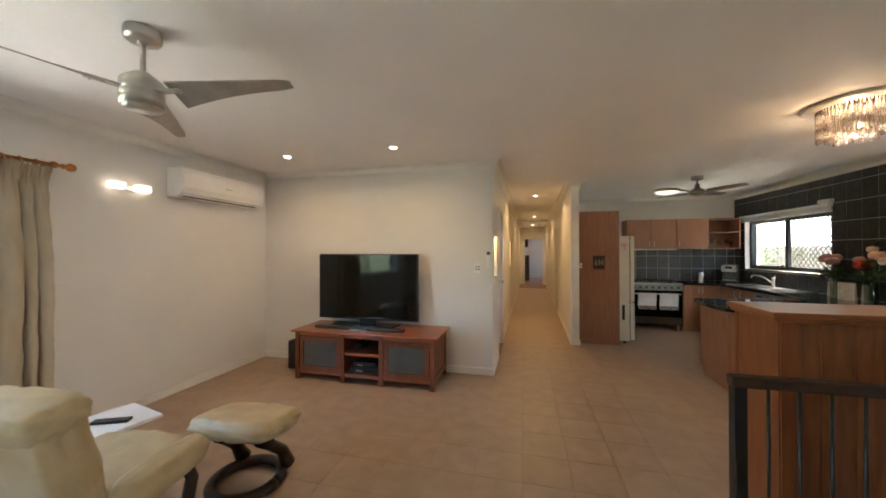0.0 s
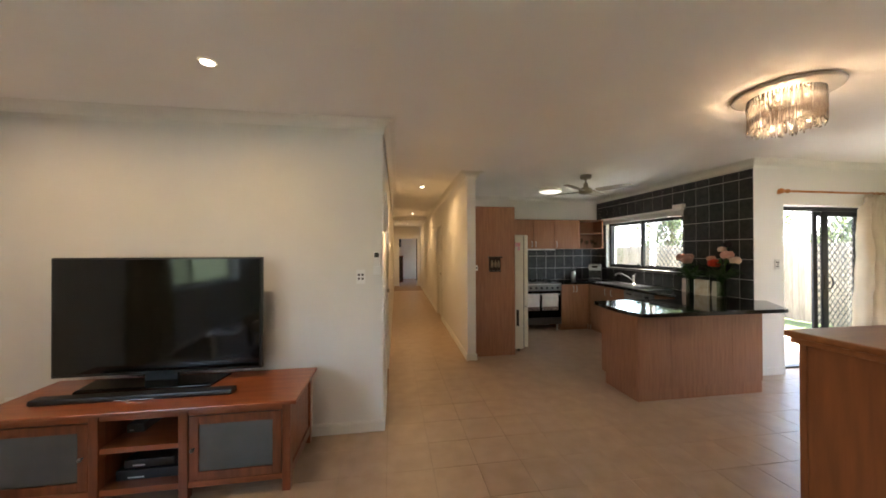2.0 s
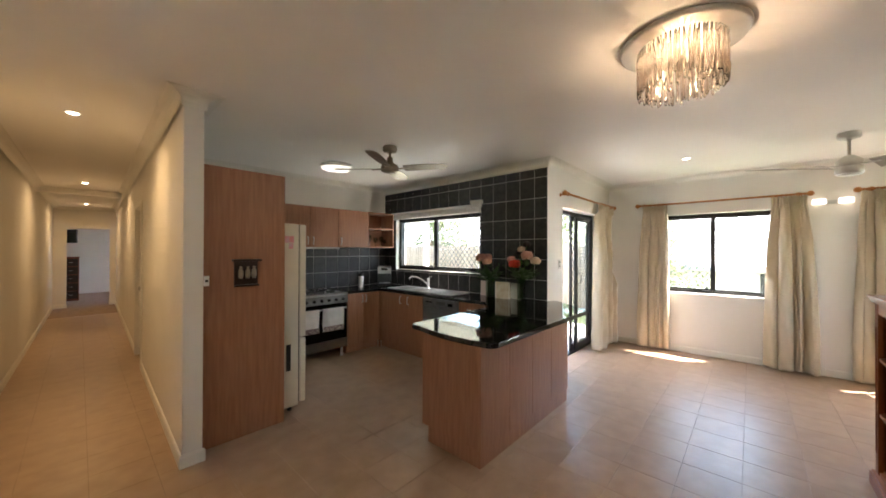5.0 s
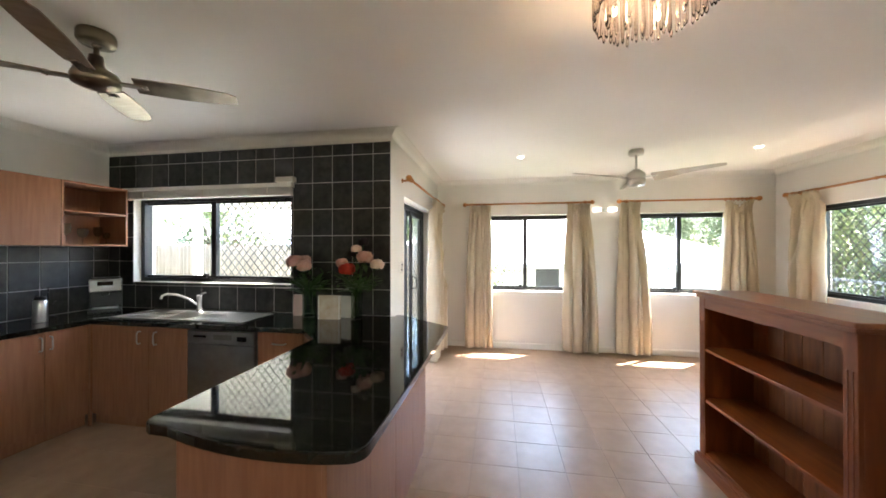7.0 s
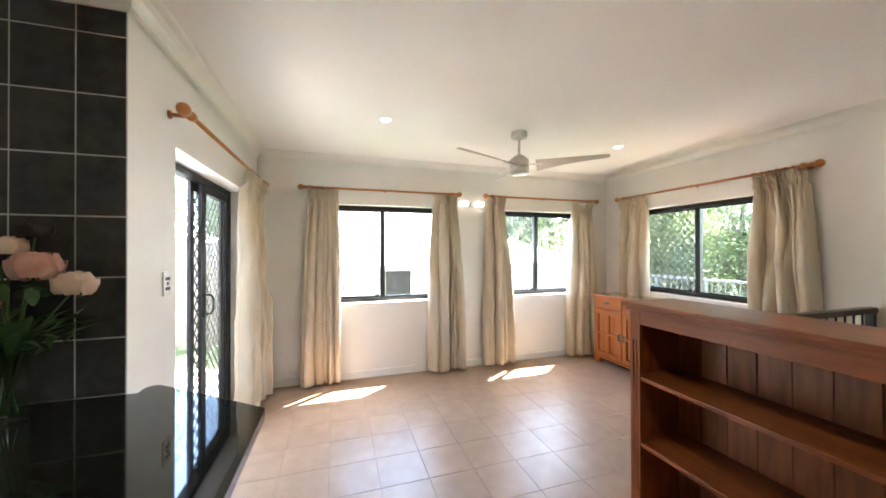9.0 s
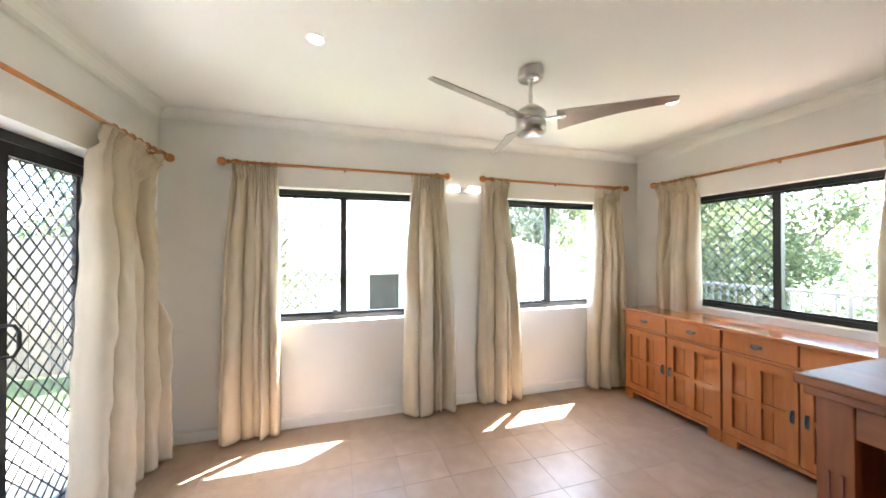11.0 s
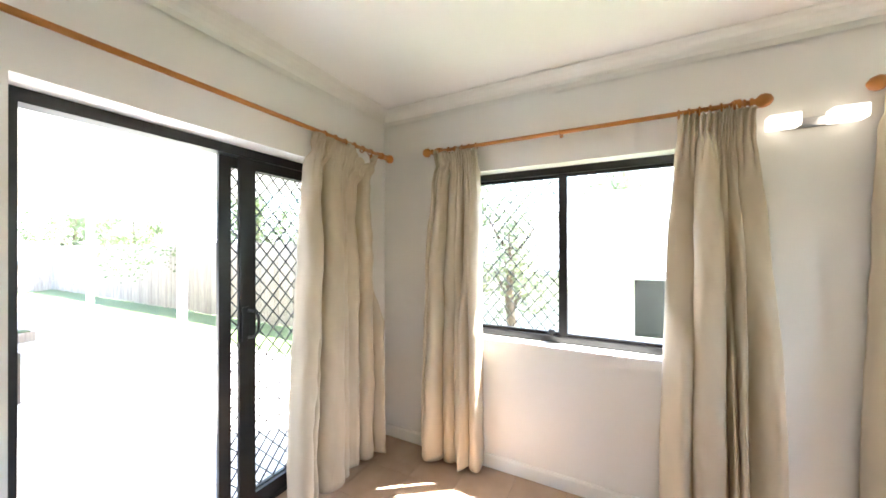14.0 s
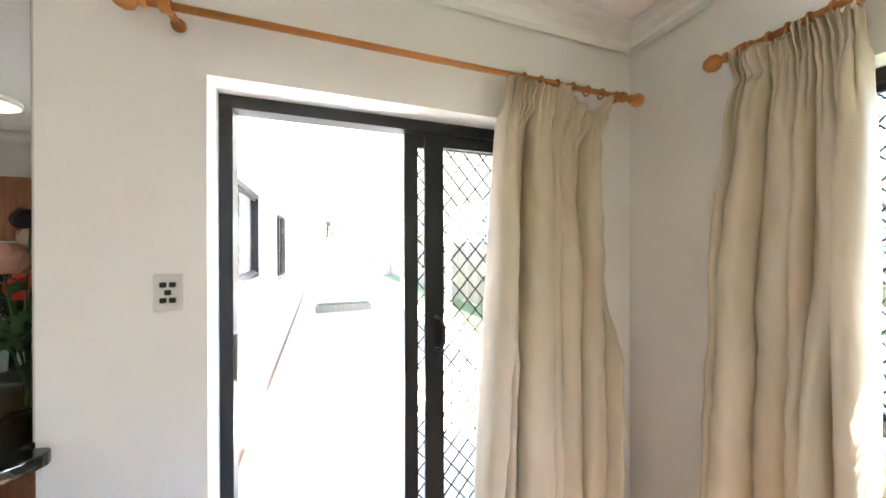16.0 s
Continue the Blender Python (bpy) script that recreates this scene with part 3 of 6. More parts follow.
        grid.append(row)
    for j in range(nz):
        for i in range(nx):
            bm.faces.new((grid[j][i], grid[j][i + 1], grid[j + 1][i + 1], grid[j + 1][i])).smooth = True
    cloth = new("curtain", mesh_of("curtain", bm, M["curtain"]))
    cloth.matrix_world = m
    sol = cloth.modifiers.new("thickness", "SOLIDIFY")
    sol.thickness = 0.004
    return tagged(cloth, label, "curtain", "cream curtains")


def ringset(a, b, n=7):
    return [a + (b - a) * k / (n - 1) for k in range(n)]


e = facing(6.665, 4.09, EAST)
rod(facing(6.665, 4.03, EAST), 1.74, off=0.075, rings=ringset(0.02, 0.33) + ringset(1.46, 1.72), label="honey wooden curtain rod with ball finials over a window")
curtain(e, (0.08, 0.40), (0.01, 0.42), 6, 1, off=0.075, label= "cream gathered curtain drawn aside, sunlit near its hem")
curtain(e, (1.52, 1.83), (1.44, 1.92), 5, 2, off=0.075, label= "cream gathered curtain hanging beside the wall lamp")
e = facing(6.665, 1.88, EAST)
rod(facing(6.665, 1.82, EAST), 1.65, off=0.075, rings=ringset(0.02, 0.22) + ringset(1.30, 1.60), label="honey wooden curtain rod with ball finials over a window")
curtain(e, (0.03, 0.29), (-0.03, 0.43), 5, 3, off=0.075, label= "cream gathered curtain drawn aside next to the wall lamp")
curtain(e, (1.37, 1.68), (1.25, 1.76), 5, 4, off=0.075, label= "cream curtain with a slumped heading beside the pine sideboard", tuck=0.4)
s = facing(6.37, -0.125, SOUTH)
rod(facing(6.31, -0.125, SOUTH), 1.955, ringset(0.02, 0.36) + ringset(1.56, 1.90), "honey wooden curtain rod above the deck window")
curtain(s, (0.04, 0.44), (0.03, 0.46), 6, 5, "cream gathered curtain hanging behind the sideboard", foot=0.03)
curtain(s, (1.60, 1.98), (1.58, 2.08), 6, 6, "cream gathered curtain at the end of the deck window", foot=0.03)
d = facing(4.53, 4.527, NORTH)
rod(facing(4.655, 4.527, NORTH), 1.89, ringset(1.29, 1.80), "honey wooden curtain rod above the sliding door", height=2.19, mid=0)
curtain(d, (1.33, 1.88), (1.22, 1.90), 7, 7, "cream gathered curtain with a tucked heading beside the sliding door", height=2.175, tuck=0.72)
w = facing(-3.21, -1.68, WEST)
rod(w, 3.46, ringset(2.90, 3.40), "honey wooden curtain rod on the living room wall", height=2.15)
curtain(w, (2.84, 3.40), (2.80, 3.42), 6, 8, "cream gathered curtain beside the leather armchair", height=2.135)


# ---- kitchen ----
def slab(name, outline, z0, z1, mat, label, category, bevel=0.006):
    bm = bmesh.new()
    prism(bm, outline, z0, z1, bevel)
    ob = part(name, bm, mat)
    return tagged(ob, label, category)


def arc(cx, cy, r, a0, a1, n=5):
    return [(cx + r * math.cos(radians(a0 + (a1 - a0) * k / n)), cy + r * math.sin(radians(a0 + (a1 - a0) * k / n))) for k in range(n + 1)]


top_outline = ([(4.343, 7.592), (3.215, 7.592), (3.215, 6.99), (3.76, 6.99), (3.76, 5.02), (3.52, 4.79), (2.52, 4.785)] + arc(2.47, 4.73, 0.055, 90, 170, 3) +
               [(2.352 + 0.36 * (y - 4.25) ** 2, y) for y in (4.66 - 0.045 * k for k in range(14))] + arc(2.44, 4.02, 0.065, 190, 270, 4) + [(4.02, 3.955)] + arc(4.02, 3.99, 0.035, -90, -35, 3) + arc(4.385, 4.455, 0.035, -35, 90, 4) + [(4.343, 4.49)])
slab("benchtop", top_outline[::-1], 0.862, 0.90, M["granite"], "polished black granite kitchen benchtop with a peninsula", "benchtop")


def handle(parent, x, y, z, axis, normal, size=0.10):
    """A slim bow handle; normal is the way it stands out."""
    bm = bmesh.new()
    n = Vector(normal)
    a = Vector(axis) * size / 2
    c = Vector((x, y, z))
    tube(bm, [c - a, c - a + n * 0.022, c - a * 0.6 + n * 0.028, c + a * 0.6 + n * 0.028, c + a + n * 0.022, c + a], 0.005, 8)
    part("handle", bm, M["stainless"], parent, "brushed metal bow handle")


def cabinet(name, a, b, face, doors, label, handles=(), drawers=False, kick=0.10, mat="laminate"):
    """A base or wall unit: face is 'x-' or 'y-', the side on which its doors lie; doors are splits along it."""
    top = thing(name, label, "cabinet", "kitchen cabinets")
    (x0, y0, z0), (x1, y1, z1) = a, b
    t = 0.018
    if face == "x-":
        boxes("body", M[mat], top, ((x0 + t + 0.002, y0, z0 + kick), (x1, y1, z1)), bevel=0.001)
        if kick:
            boxes("plinth", M[mat], top, ((x0 + 0.05, y0, z0), (x1, y1, z0 + kick)))
        runs = list(zip(doors, doors[1:]))
        for i, (p, q) in enumerate(runs):
            spans = [(z0 + kick + 0.003, z1 - 0.003)] if not drawers else [(z0 + kick + 0.003, z0 + 0.38), (z0 + 0.384, z0 + 0.63), (z0 + 0.634, z1 - 0.003)]
            for s0, s1 in spans:
                bm = bmesh.new()
                box(bm, (x0, p + 0.002, s0), (x0 + t, q - 0.002, s1), 0.0015)
                door = part("drawer_front" if drawers else "door", bm, M[mat], top)
                if drawers:
                    handle(door, x0, (p + q) / 2, (s0 + s1) / 2 + 0.03, (0, 1, 0), (-1, 0, 0))
                elif handles:
                    handle(door, x0, handles[i], s1 - 0.09 if z0 < 1 else s0 + 0.09, (0, 0, 1), (-1, 0, 0))
    else:
        boxes("body", M[mat], top, ((x0, y0 + t + 0.002, z0 + kick), (x1, y1, z1)), bevel=0.001)
        if kick:
            boxes("plinth", M[mat], top, ((x0, y0 + 0.05, z0), (x1, y1, z0 + kick)))
        for i, (p, q) in enumerate(zip(doors, doors[1:])):
            bm = bmesh.new()
            box(bm, (p + 0.002, y0, z0 + kick + 0.003), (q - 0.002, y0 + t, z1 - 0.003), 0.0015)
            door = part("door", bm, M[mat], top)
            if handles:
                handle(door, handles[i], y0, z1 - 0.09 if z0 < 1 else z0 + 0.09, (0, 0, 1), (0, -1, 0))
    return top


cabinet("base_cabinet", (3.78, 6.415, 0), (4.343, 7.02, 0.862), "x-", (6.415, 6.985), "beech laminate base cabinet under the sink bench", (6.50,))
cabinet("base_cabinet", (3.78, 6.045, 0), (4.343, 6.415, 0.862), "x-", (6.045, 6.415), "beech laminate base cabinet under the sink", (6.34,))
cabinet("base_cabinet", (3.225, 7.01, 0), (3.779, 7.592, 0.862), "y-", (3.225, 3.49, 3.779), "beech laminate corner base cabinet beside the oven", (3.46, 3.52))
post = thing("corner_filler", "beech laminate filler strip in the cabinet corner", "cabinet", "kitchen cabinets")
boxes("filler", M["laminate"], post, ((3.765, 6.985, 0.0), (3.7795, 7.009, 0.86)))
cabinet("drawer_unit", (3.78, 4.93, 0), (4.343, 5.415, 0.862), "x-", (5.03, 5.41), "beech laminate drawer unit beside the dishwasher", drawers=True)


def peninsula():
    top = thing("peninsula_cabinet", "beech laminate peninsula with upright panels under the granite top", "kitchen peninsula")
    boxes("carcass", M["laminate"], top, ((2.485, 4.13, 0.12), (3.88, 4.68, 0.862)))
    boxes("plinth", M["laminate"], top, ((2.495, 4.14, 0), (3.88, 4.60, 0.12)))
    for a, b in ((2.46, 2.83), (2.83, 3.19), (3.19, 3.55), (3.55, 3.92)):
        boxes("back_panel", M["laminate"], top, ((a + 0.0012, 4.112, 0.125), (b - 0.0012, 4.13, 0.862)), bevel=0.001)
    boxes("end_panel", M["laminate"], top, ((2.462, 4.131, 0.125), (2.484, 4.68, 0.862)), bevel=0.001)
    boxes("kick_panel", M["laminate"], top, ((2.47, 4.122, 0.0), (3.92, 4.139, 0.123)), ((2.47, 4.14, 0.0), (2.494, 4.62, 0.123)))
    boxes("side_panel", M["laminate"], top, ((3.882, 4.131, 0.0), (3.92, 4.50, 0.862)))
    bm = bmesh.new()
    prism(bm, [(3.54, 4.70), (3.76, 4.95), (3.80, 4.93), (3.60, 4.69)], 0.11, 0.862)
    corner = part("corner_panel", bm, M["laminate"], top)
    d = Vector((0.66, 0.75, 0)).normalized()
    handle(corner, 3.66, 4.835, 0.74, d, (-d.y, d.x, 0), 0.12)


peninsula()


def dishwasher():
    top = thing("dishwasher", "stainless steel dishwasher with a control strip, under the benchtop", "dishwasher")
    boxes("body", M["dark_steel"], top, ((3.80, 5.425, 0.10), (4.34, 6.035, 0.855)))
    boxes("door", M["mid_steel"], top, ((3.768, 5.43, 0.12), (3.798, 6.03, 0.745)), bevel=0.004)
    panel = boxes("control_panel", M["mid_steel"], top, ((3.766, 5.43, 0.75), (3.798, 6.03, 0.852)), bevel=0.004)
    boxes("display", M["gloss_black"], panel, ((3.7635, 5.50, 0.78), (3.7665, 5.58, 0.815)))
    # darker raised plate gives the shade of a handle recess that isn't cut
    boxes("handle_recess", M["dark_steel"], panel, ((3.7635, 5.63, 0.785), (3.7665, 5.79, 0.825)))
    boxes("handle_bar", M["gloss_black"], panel, ((3.762, 5.86, 0.80), (3.766, 5.97, 0.815)))
    boxes("kickboard", M["laminate"], top, ((3.84, 5.43, 0.0), (3.86, 6.03, 0.098)))


dishwasher()


def sink():
    top = thing("kitchen_sink", "stainless steel one and a half bowl sink with drainer", "sink")
    x0, x1, z = 3.86, 4.27, 0.901
    bm = bmesh.new()
    box(bm, (x0, 5.62, z), (x1, 6.17, z + 0.008), 0.002)
    box(bm, (x0, 6.17, z), (x0 + 0.035, 6.93, z + 0.008), 0.002)
    box(bm, (x1 - 0.075, 6.17, z), (x1, 6.93, z + 0.008), 0.002)
    box(bm, (x0 + 0.035, 6.50, z), (x1 - 0.075, 6.53, z + 0.008), 0.002)
    box(bm, (x0 + 0.035, 6.86, z), (x1 - 0.075, 6.93, z + 0.008), 0.002)
    box(bm, (x0 + 0.035, 6.17, z), (x1 - 0.075, 6.19, z + 0.008), 0.002)
    tray = part("drainer", bm, M["stainless"], top)
    for k in range(9):
        y = 5.68 + k * 0.055
        boxes("rib", M["stainless"], tray, ((x0 + 0.05, y, z + 0.0078), (x1 - 0.04, y + 0.016, z + 0.012)), bevel=0.0015)
    # no hollow is cut: flat dark plates carry the shade of the two bowls
    for a, b in ((6.19, 6.50), (6.53, 6.86)):
        boxes("bowl", M["dark_steel"], top, ((x0 + 0.035, a, z - 0.002), (x1 - 0.075, b, z + 0.0015)), label="flat dark steel plate in place of the bowl's shaded hollow")
    t = thing("mixer_tap", "chrome lever mixer tap with a long spout", "tap")
    bm = bmesh.new()
    turn(bm, [(0.026, 0.909), (0.026, 0.93), (0.019, 0.94), (0.019, 1.02), (0.022, 1.03), (0.022, 1.06), (0, 1.068)], 16, (4.235, 6.40, 0))
    part("tap_body", bm, M["stainless"], t)
    bm = bmesh.new()
    tube(bm, [(4.23, 6.41, 0.97), (4.19, 6.47, 1.03), (4.14, 6.55, 1.075), (4.10, 6.61, 1.085), (4.08, 6.64, 1.07), (4.075, 6.648, 1.04)], 0.011, 10)
    part("spout", bm, M["stainless"], t)
    bm = bmesh.new()
    tube(bm, [(4.235, 6.40, 1.055), (4.22, 6.34, 1.085), (4.215, 6.31, 1.09)], [0.009, 0.007, 0.006], 8)
    part("lever", bm, M["stainless"], t)


sink()


def oven():
    top = thing("oven", "freestanding stainless oven with gas hob and two towels on its rail", "oven")
    x0, x1, y0, y1 = 2.315, 3.21, 6.99, 7.56
    boxes("body", M["gloss_black"], top, ((x0, y0 + 0.03, 0.12), (x1, y1, 0.86)))
    boxes("hob", M["stainless"], top, ((x0, y0, 0.862), (x1, y1, 0.89)), bevel=0.004)
    panel = boxes("control_panel", M["mid_steel"], top, ((x0, y0, 0.75), (x1, y0 + 0.028, 0.86)), bevel=0.004)
    for k in range(8):
        bm = bmesh.new()
        turn(bm, [(0.02, 0), (0.02, 0.012), (0.016, 0.028), (0, 0.03)], 14, (x0 + 0.08 + k * 0.105, y0, 0.805), Matrix.Rotation(math.pi / 2, 4, "X"))
        part("knob", bm, M["black_plastic"], panel)
    door = boxes("oven_door", M["gloss_black"], top, ((x0 + 0.01, y0, 0.26), (x1 - 0.01, y0 + 0.028, 0.735)), bevel=0.004, label="black glass oven door")
    bm = bmesh.new()
    tube(bm, [(x0 + 0.05, y0 - 0.05, 0.69), (x1 - 0.05, y0 - 0.05, 0.69)], 0.010, 10)
    for x in (x0 + 0.07, x1 - 0.07):
        tube(bm, [(x, y0 + 0.002, 0.69), (x, y0 - 0.05, 0.69)], 0.008, 8)
    part("door_rail", bm, M["stainless"], door)
    boxes("storage_drawer", M["dark_steel"], top, ((x0 + 0.005, y0, 0.13), (x1 - 0.005, y0 + 0.028, 0.25)), bevel=0.003)
    for x in (x0 + 0.06, x1 - 0.06):
        for y in (y0 + 0.06, y1 - 0.06):
            bm = bmesh.new()
            turn(bm, [(0.022, 0), (0.018, 0.01), (0.018, 0.13)], 12, (x, y, 0))
            part("leg", bm, M["stainless"], top)
    for x, y in ((2.475, 7.15), (2.475, 7.40), (2.765, 7.28), (3.045, 7.15), (3.045, 7.40)):
        bm = bmesh.new()
        turn(bm, [(0.05, 0.89), (0.05, 0.90), (0.03, 0.905), (0, 0.907)], 16, (x, y, 0))
        part("burner", bm, M["black_plastic"], top)
    for x in (2.475, 2.765, 3.045):
        bm = bmesh.new()
        for dx in (-0.1, 0, 0.1):
            box(bm, (x + dx - 0.005, 7.05, 0.918), (x + dx + 0.005, 7.50, 0.928))
        for y in (7.06, 7.27, 7.48):
            box(bm, (x - 0.12, y - 0.005, 0.918), (x + 0.12, y + 0.005, 0.928))
            box(bm, (x - 0.12, y - 0.005, 0.89), (x - 0.11, y + 0.005, 0.918))
            box(bm, (x + 0.11, y - 0.005, 0.89), (x + 0.12, y + 0.005, 0.918))
        part("trivet", bm, M["black_plastic"], top)
    for x, l in ((2.60, "white tea towel with a dark printed hem over the oven rail"), (2.96, "white tea towel with a dark printed hem over the oven rail")):
        tw = thing("tea_towel", l, "tea towel", "tea towels")
        bm = bmesh.new()
        for face, z in ((-0.064, 0.40), (-0.036, 0.45)):
            cols = 14
            prev = None
            for i in range(cols + 1):
                xx = x - 0.15 + 0.30 * i / cols
                wob = 0.005 * math.sin(i * 1.1 + x * 9)
                colv = [bm.verts.new((xx + 0.004 * math.sin(k), y0 + face + wob * (k / 6) * (1 if face < -0.05 else 0.3), 0.704 - (0.704 - z) * k / 6)) for k in range(7)]
                if prev:
                    for k in range(6):
                        bm.faces.new((prev[k], colv[k], colv[k + 1], prev[k + 1])).smooth = True
                prev = colv
        box(bm, (x - 0.15, y0 - 0.064, 0.7), (x + 0.15, y0 - 0.036, 0.704))
        part("cloth", bm, M["towel"], tw)
        boxes("hem", M["towel_hem"], tw, ((x - 0.148, y0 - 0.074, 0.402), (x + 0.148, y0 - 0.071, 0.47)), label="dark patterned hem")


M["towel"] = material("tea_towel", (0.78, 0.75, 0.70), 0.9, vary=0.05, scale=10, bump=0.2, bump_scale=200)
M["towel_hem"] = material("printed_hem", (0.10, 0.05, 0.04), 0.9, vary=0.3, scale=40, second=(0.45, 0.38, 0.32))
oven()

for a, b, h in ((2.34, 2.78, 2.74), (2.78, 3.21, 2.82), (3.21, 3.73, 3.25)):
    cabinet("wall_cabinet", (a, 7.25, 1.53), (b, 7.592, 2.10), "y-", (a, b), "beech laminate wall cabinet above the slate splashback", (h,), kick=0.0)
boxes_top = thing("rangehood", "slim white slide-out rangehood under the wall cabinets", "rangehood")
boxes("housing", M["white_plastic"], boxes_top, ((2.32, 7.23, 1.505), (3.205, 7.58, 1.528)), bevel=0.003)
boxes("visor", M["stainless"], boxes_top, ((2.32, 7.205, 1.508), (3.205, 7.229, 1.524)), bevel=0.003)


def open_shelf():
    top = thing("open_shelf_cabinet", "open beech laminate wall shelf holding glassware", "shelf", "kitchen cabinets")
    x0, x1 = 3.735, 4.25
    boxes("side_panel", M["laminate"], top, ((x0, 7.25, 1.53), (x0 + 0.016, 7.592, 2.10)))
    boxes("side_panel", M["laminate"], top, ((x1 - 0.016, 7.25, 1.53), (x1, 7.592, 2.10)))
    boxes("back_panel", M["laminate"], top, ((x0 + 0.016, 7.575, 1.53), (x1 - 0.016, 7.592, 2.10)))
    for z in (1.53, 1.83, 2.084):
        boxes("shelf", M["laminate"], top, ((x0 + 0.016, 7.252, z), (x1 - 0.016, 7.575, z + 0.016)))


open_shelf()

pan = thing("pantry_panel", "tall beech laminate pantry panel next to the hall", "pantry")
boxes("panel", M["laminate"], pan, ((1.222, 5.75, 0.0), (1.83, 5.77, 2.125)), bevel=0.002)
boxes("carcass", M["laminate"], pan, ((1.222, 5.771, 0.0), (1.83, 5.872, 2.12)))


def fridge():
    top = thing("fridge", "cream upright fridge with magnets on its side", "fridge")
    boxes("body", M["fridge"], top, ((1.25, 5.885, 0.04), (2.015, 6.56, 1.73)), bevel=0.012)
    for z0, z1 in ((0.06, 0.66), (0.67, 1.728)):
        door = boxes("door", M["fridge"], top, ((2.025, 5.885, z0), (2.085, 6.56, z1)), bevel=0.015)
    boxes("seal", M["black_plastic"], top, ((2.014, 5.90, 0.07), (2.026, 6.55, 1.72)))
    for y in (5.93, 6.52):
        bm = bmesh.new()
        turn(bm, [(0.02, 0), (0.02, 0.05)], 10, (1.95, y, 0))
        part("foot", bm, M["black_plastic"], top)
    boxes("magnet", M["pink"], top, ((1.885, 5.881, 1.555), (1.965, 5.886, 1.615)), label="pink paper magnet")
    boxes("magnet", M["pink"], top, ((1.92, 5.881, 1.50), (1.96, 5.886, 1.55)), label="pink and blue paper magnet")
    boxes("label", M["black_plastic"], top, ((1.90, 5.881, 0.38), (1.94, 5.886, 0.62)), label="dark sticker near the floor")


M["pink"] = material("pink_paper", (0.75, 0.25, 0.28), 0.7, vary=0.2, scale=30, second=(0.6, 0.45, 0.55))
fridge()


# ---- dining and living furniture ----
def bookcase(m, w, label, d=0.33, h=1.21):
    """An open pine bookcase; local x along its front, local y towards its back, which shows upright boards."""
    top = thing("bookcase", label, "bookcase", "pine bookcases", m)
    s = 0.022
    boxes("side_panel", M["pine"], top, ((0.03, 0.02, 0.09), (0.03 + s, d - 0.015, h - 0.045)))
    boxes("side_panel", M["pine"], top, ((w - 0.03 - s, 0.02, 0.09), (w - 0.03, d - 0.015, h - 0.045)))
    for x in (0.025, w - 0.085):
        bm = bmesh.new()
        box(bm, (x, 0.0, 0.09), (x + 0.06, 0.022, h - 0.045), 0.003)
        pil = part("pilaster", bm, M["pine"], top)
        boxes("flute", M["redwood"], pil, ((x + 0.016, -0.0035, 0.22), (x + 0.022, 0.001, h - 0.20)), ((x + 0.038, -0.0035, 0.22), (x + 0.044, 0.001, h - 0.20)))
    bm = bmesh.new()
    box(bm, (0.0, -0.03, h - 0.024), (w, d, h), 0.006)
    part("top", bm, M["pine_flat"], top, "polished pine top with a moulded edge")
    bm = bmesh.new()
    box(bm, (0.012, -0.018, h - 0.045), (w - 0.012, d - 0.008, h - 0.0245), 0.005)
    part("cornice_moulding", bm, M["pine_flat"], top)
    boxes("top_rail", M["pine_flat"], top, ((0.085, 0.002, h - 0.115), (w - 0.085, 0.02, h - 0.046)), bevel=0.002)
    bm = bmesh.new()
    box(bm, (0.0, -0.022, 0.0), (w, d - 0.005, 0.075), 0.003)
    box(bm, (0.008, -0.014, 0.075), (w - 0.008, d - 0.008, 0.0895), 0.004)
    part("plinth", bm, M["pine_flat"], top)
    for z in (0.09, 0.455, 0.80):
        bm = bmesh.new()
        box(bm, (0.054, 0.006, z), (w - 0.054, d - 0.02, z + 0.022), 0.004)
        part("shelf", bm, M["pine_flat"], top)
    n = 8
    step = (w - 0.11) / n
    for i in range(n):
        bm = bmesh.new()
        box(bm, (0.055 + i * step + 0.003, d - 0.019, 0.092), (0.055 + (i + 1) * step - 0.003, d - 0.006, h - 0.046), 0.0025)
        part("back_board", bm, M["pine_board"], top)
    boxes("backing", M["redwood"], top, ((0.055, d - 0.013, 0.092), (w - 0.055, d - 0.010, h - 0.046)))
    for x in (0.03, w - 0.075):
        boxes("back_edge", M["pine"], top, ((x, d - 0.006, 0.09), (x + 0.045, d + 0.002, h - 0.046)), bevel=0.001)
    return top


bookcase(pose(4.09, 2.185, 0, 0, 0, 180), 1.10, "stained pine bookcase with empty shelves and fluted edges")
bookcase(pose(2.565, 2.125, 0, 0, 0, 180), 1.10, "stained pine bookcase seen from its boarded back, beside the balustrade")


def balustrade(m, length, label, posts=True, h=0.97):
    top = thing("balustrade", label, "balustrade", "stair balustrades", m)
    bm = bmesh.new()
    box(bm, (-0.03, -0.03, h - 0.045), (length + 0.03, 0.03, h), 0.010)
    part("handrail", bm, M["dark_wood"], top)
    boxes("bottom_rail", M["black_metal"], top, ((0.02, -0.015, 0.08), (length, 0.015, 0.11)))
    for x in (0.0, length):
        boxes("post", M["black_metal"], top, ((x - 0.022, -0.022, 0), (x + 0.022, 0.022, h - 0.045)))
    n = int(length / 0.105)
    for i in range(1, n):
        bm = bmesh.new()
        x = i * length / n
        tube(bm, [(x, 0, 0.11), (x, 0, h - 0.045)], 0.007, 8)
        part("baluster", bm, M["black_metal"], top)


balustrade(pose(1.235, 1.615, 0), 2.85, "black metal stair balustrade behind the bookcases")
balustrade(pose(4.06, -0.09, 0, 0, 0, 90), 1.62, "black metal stair balustrade ending at the wall", h=1.06)


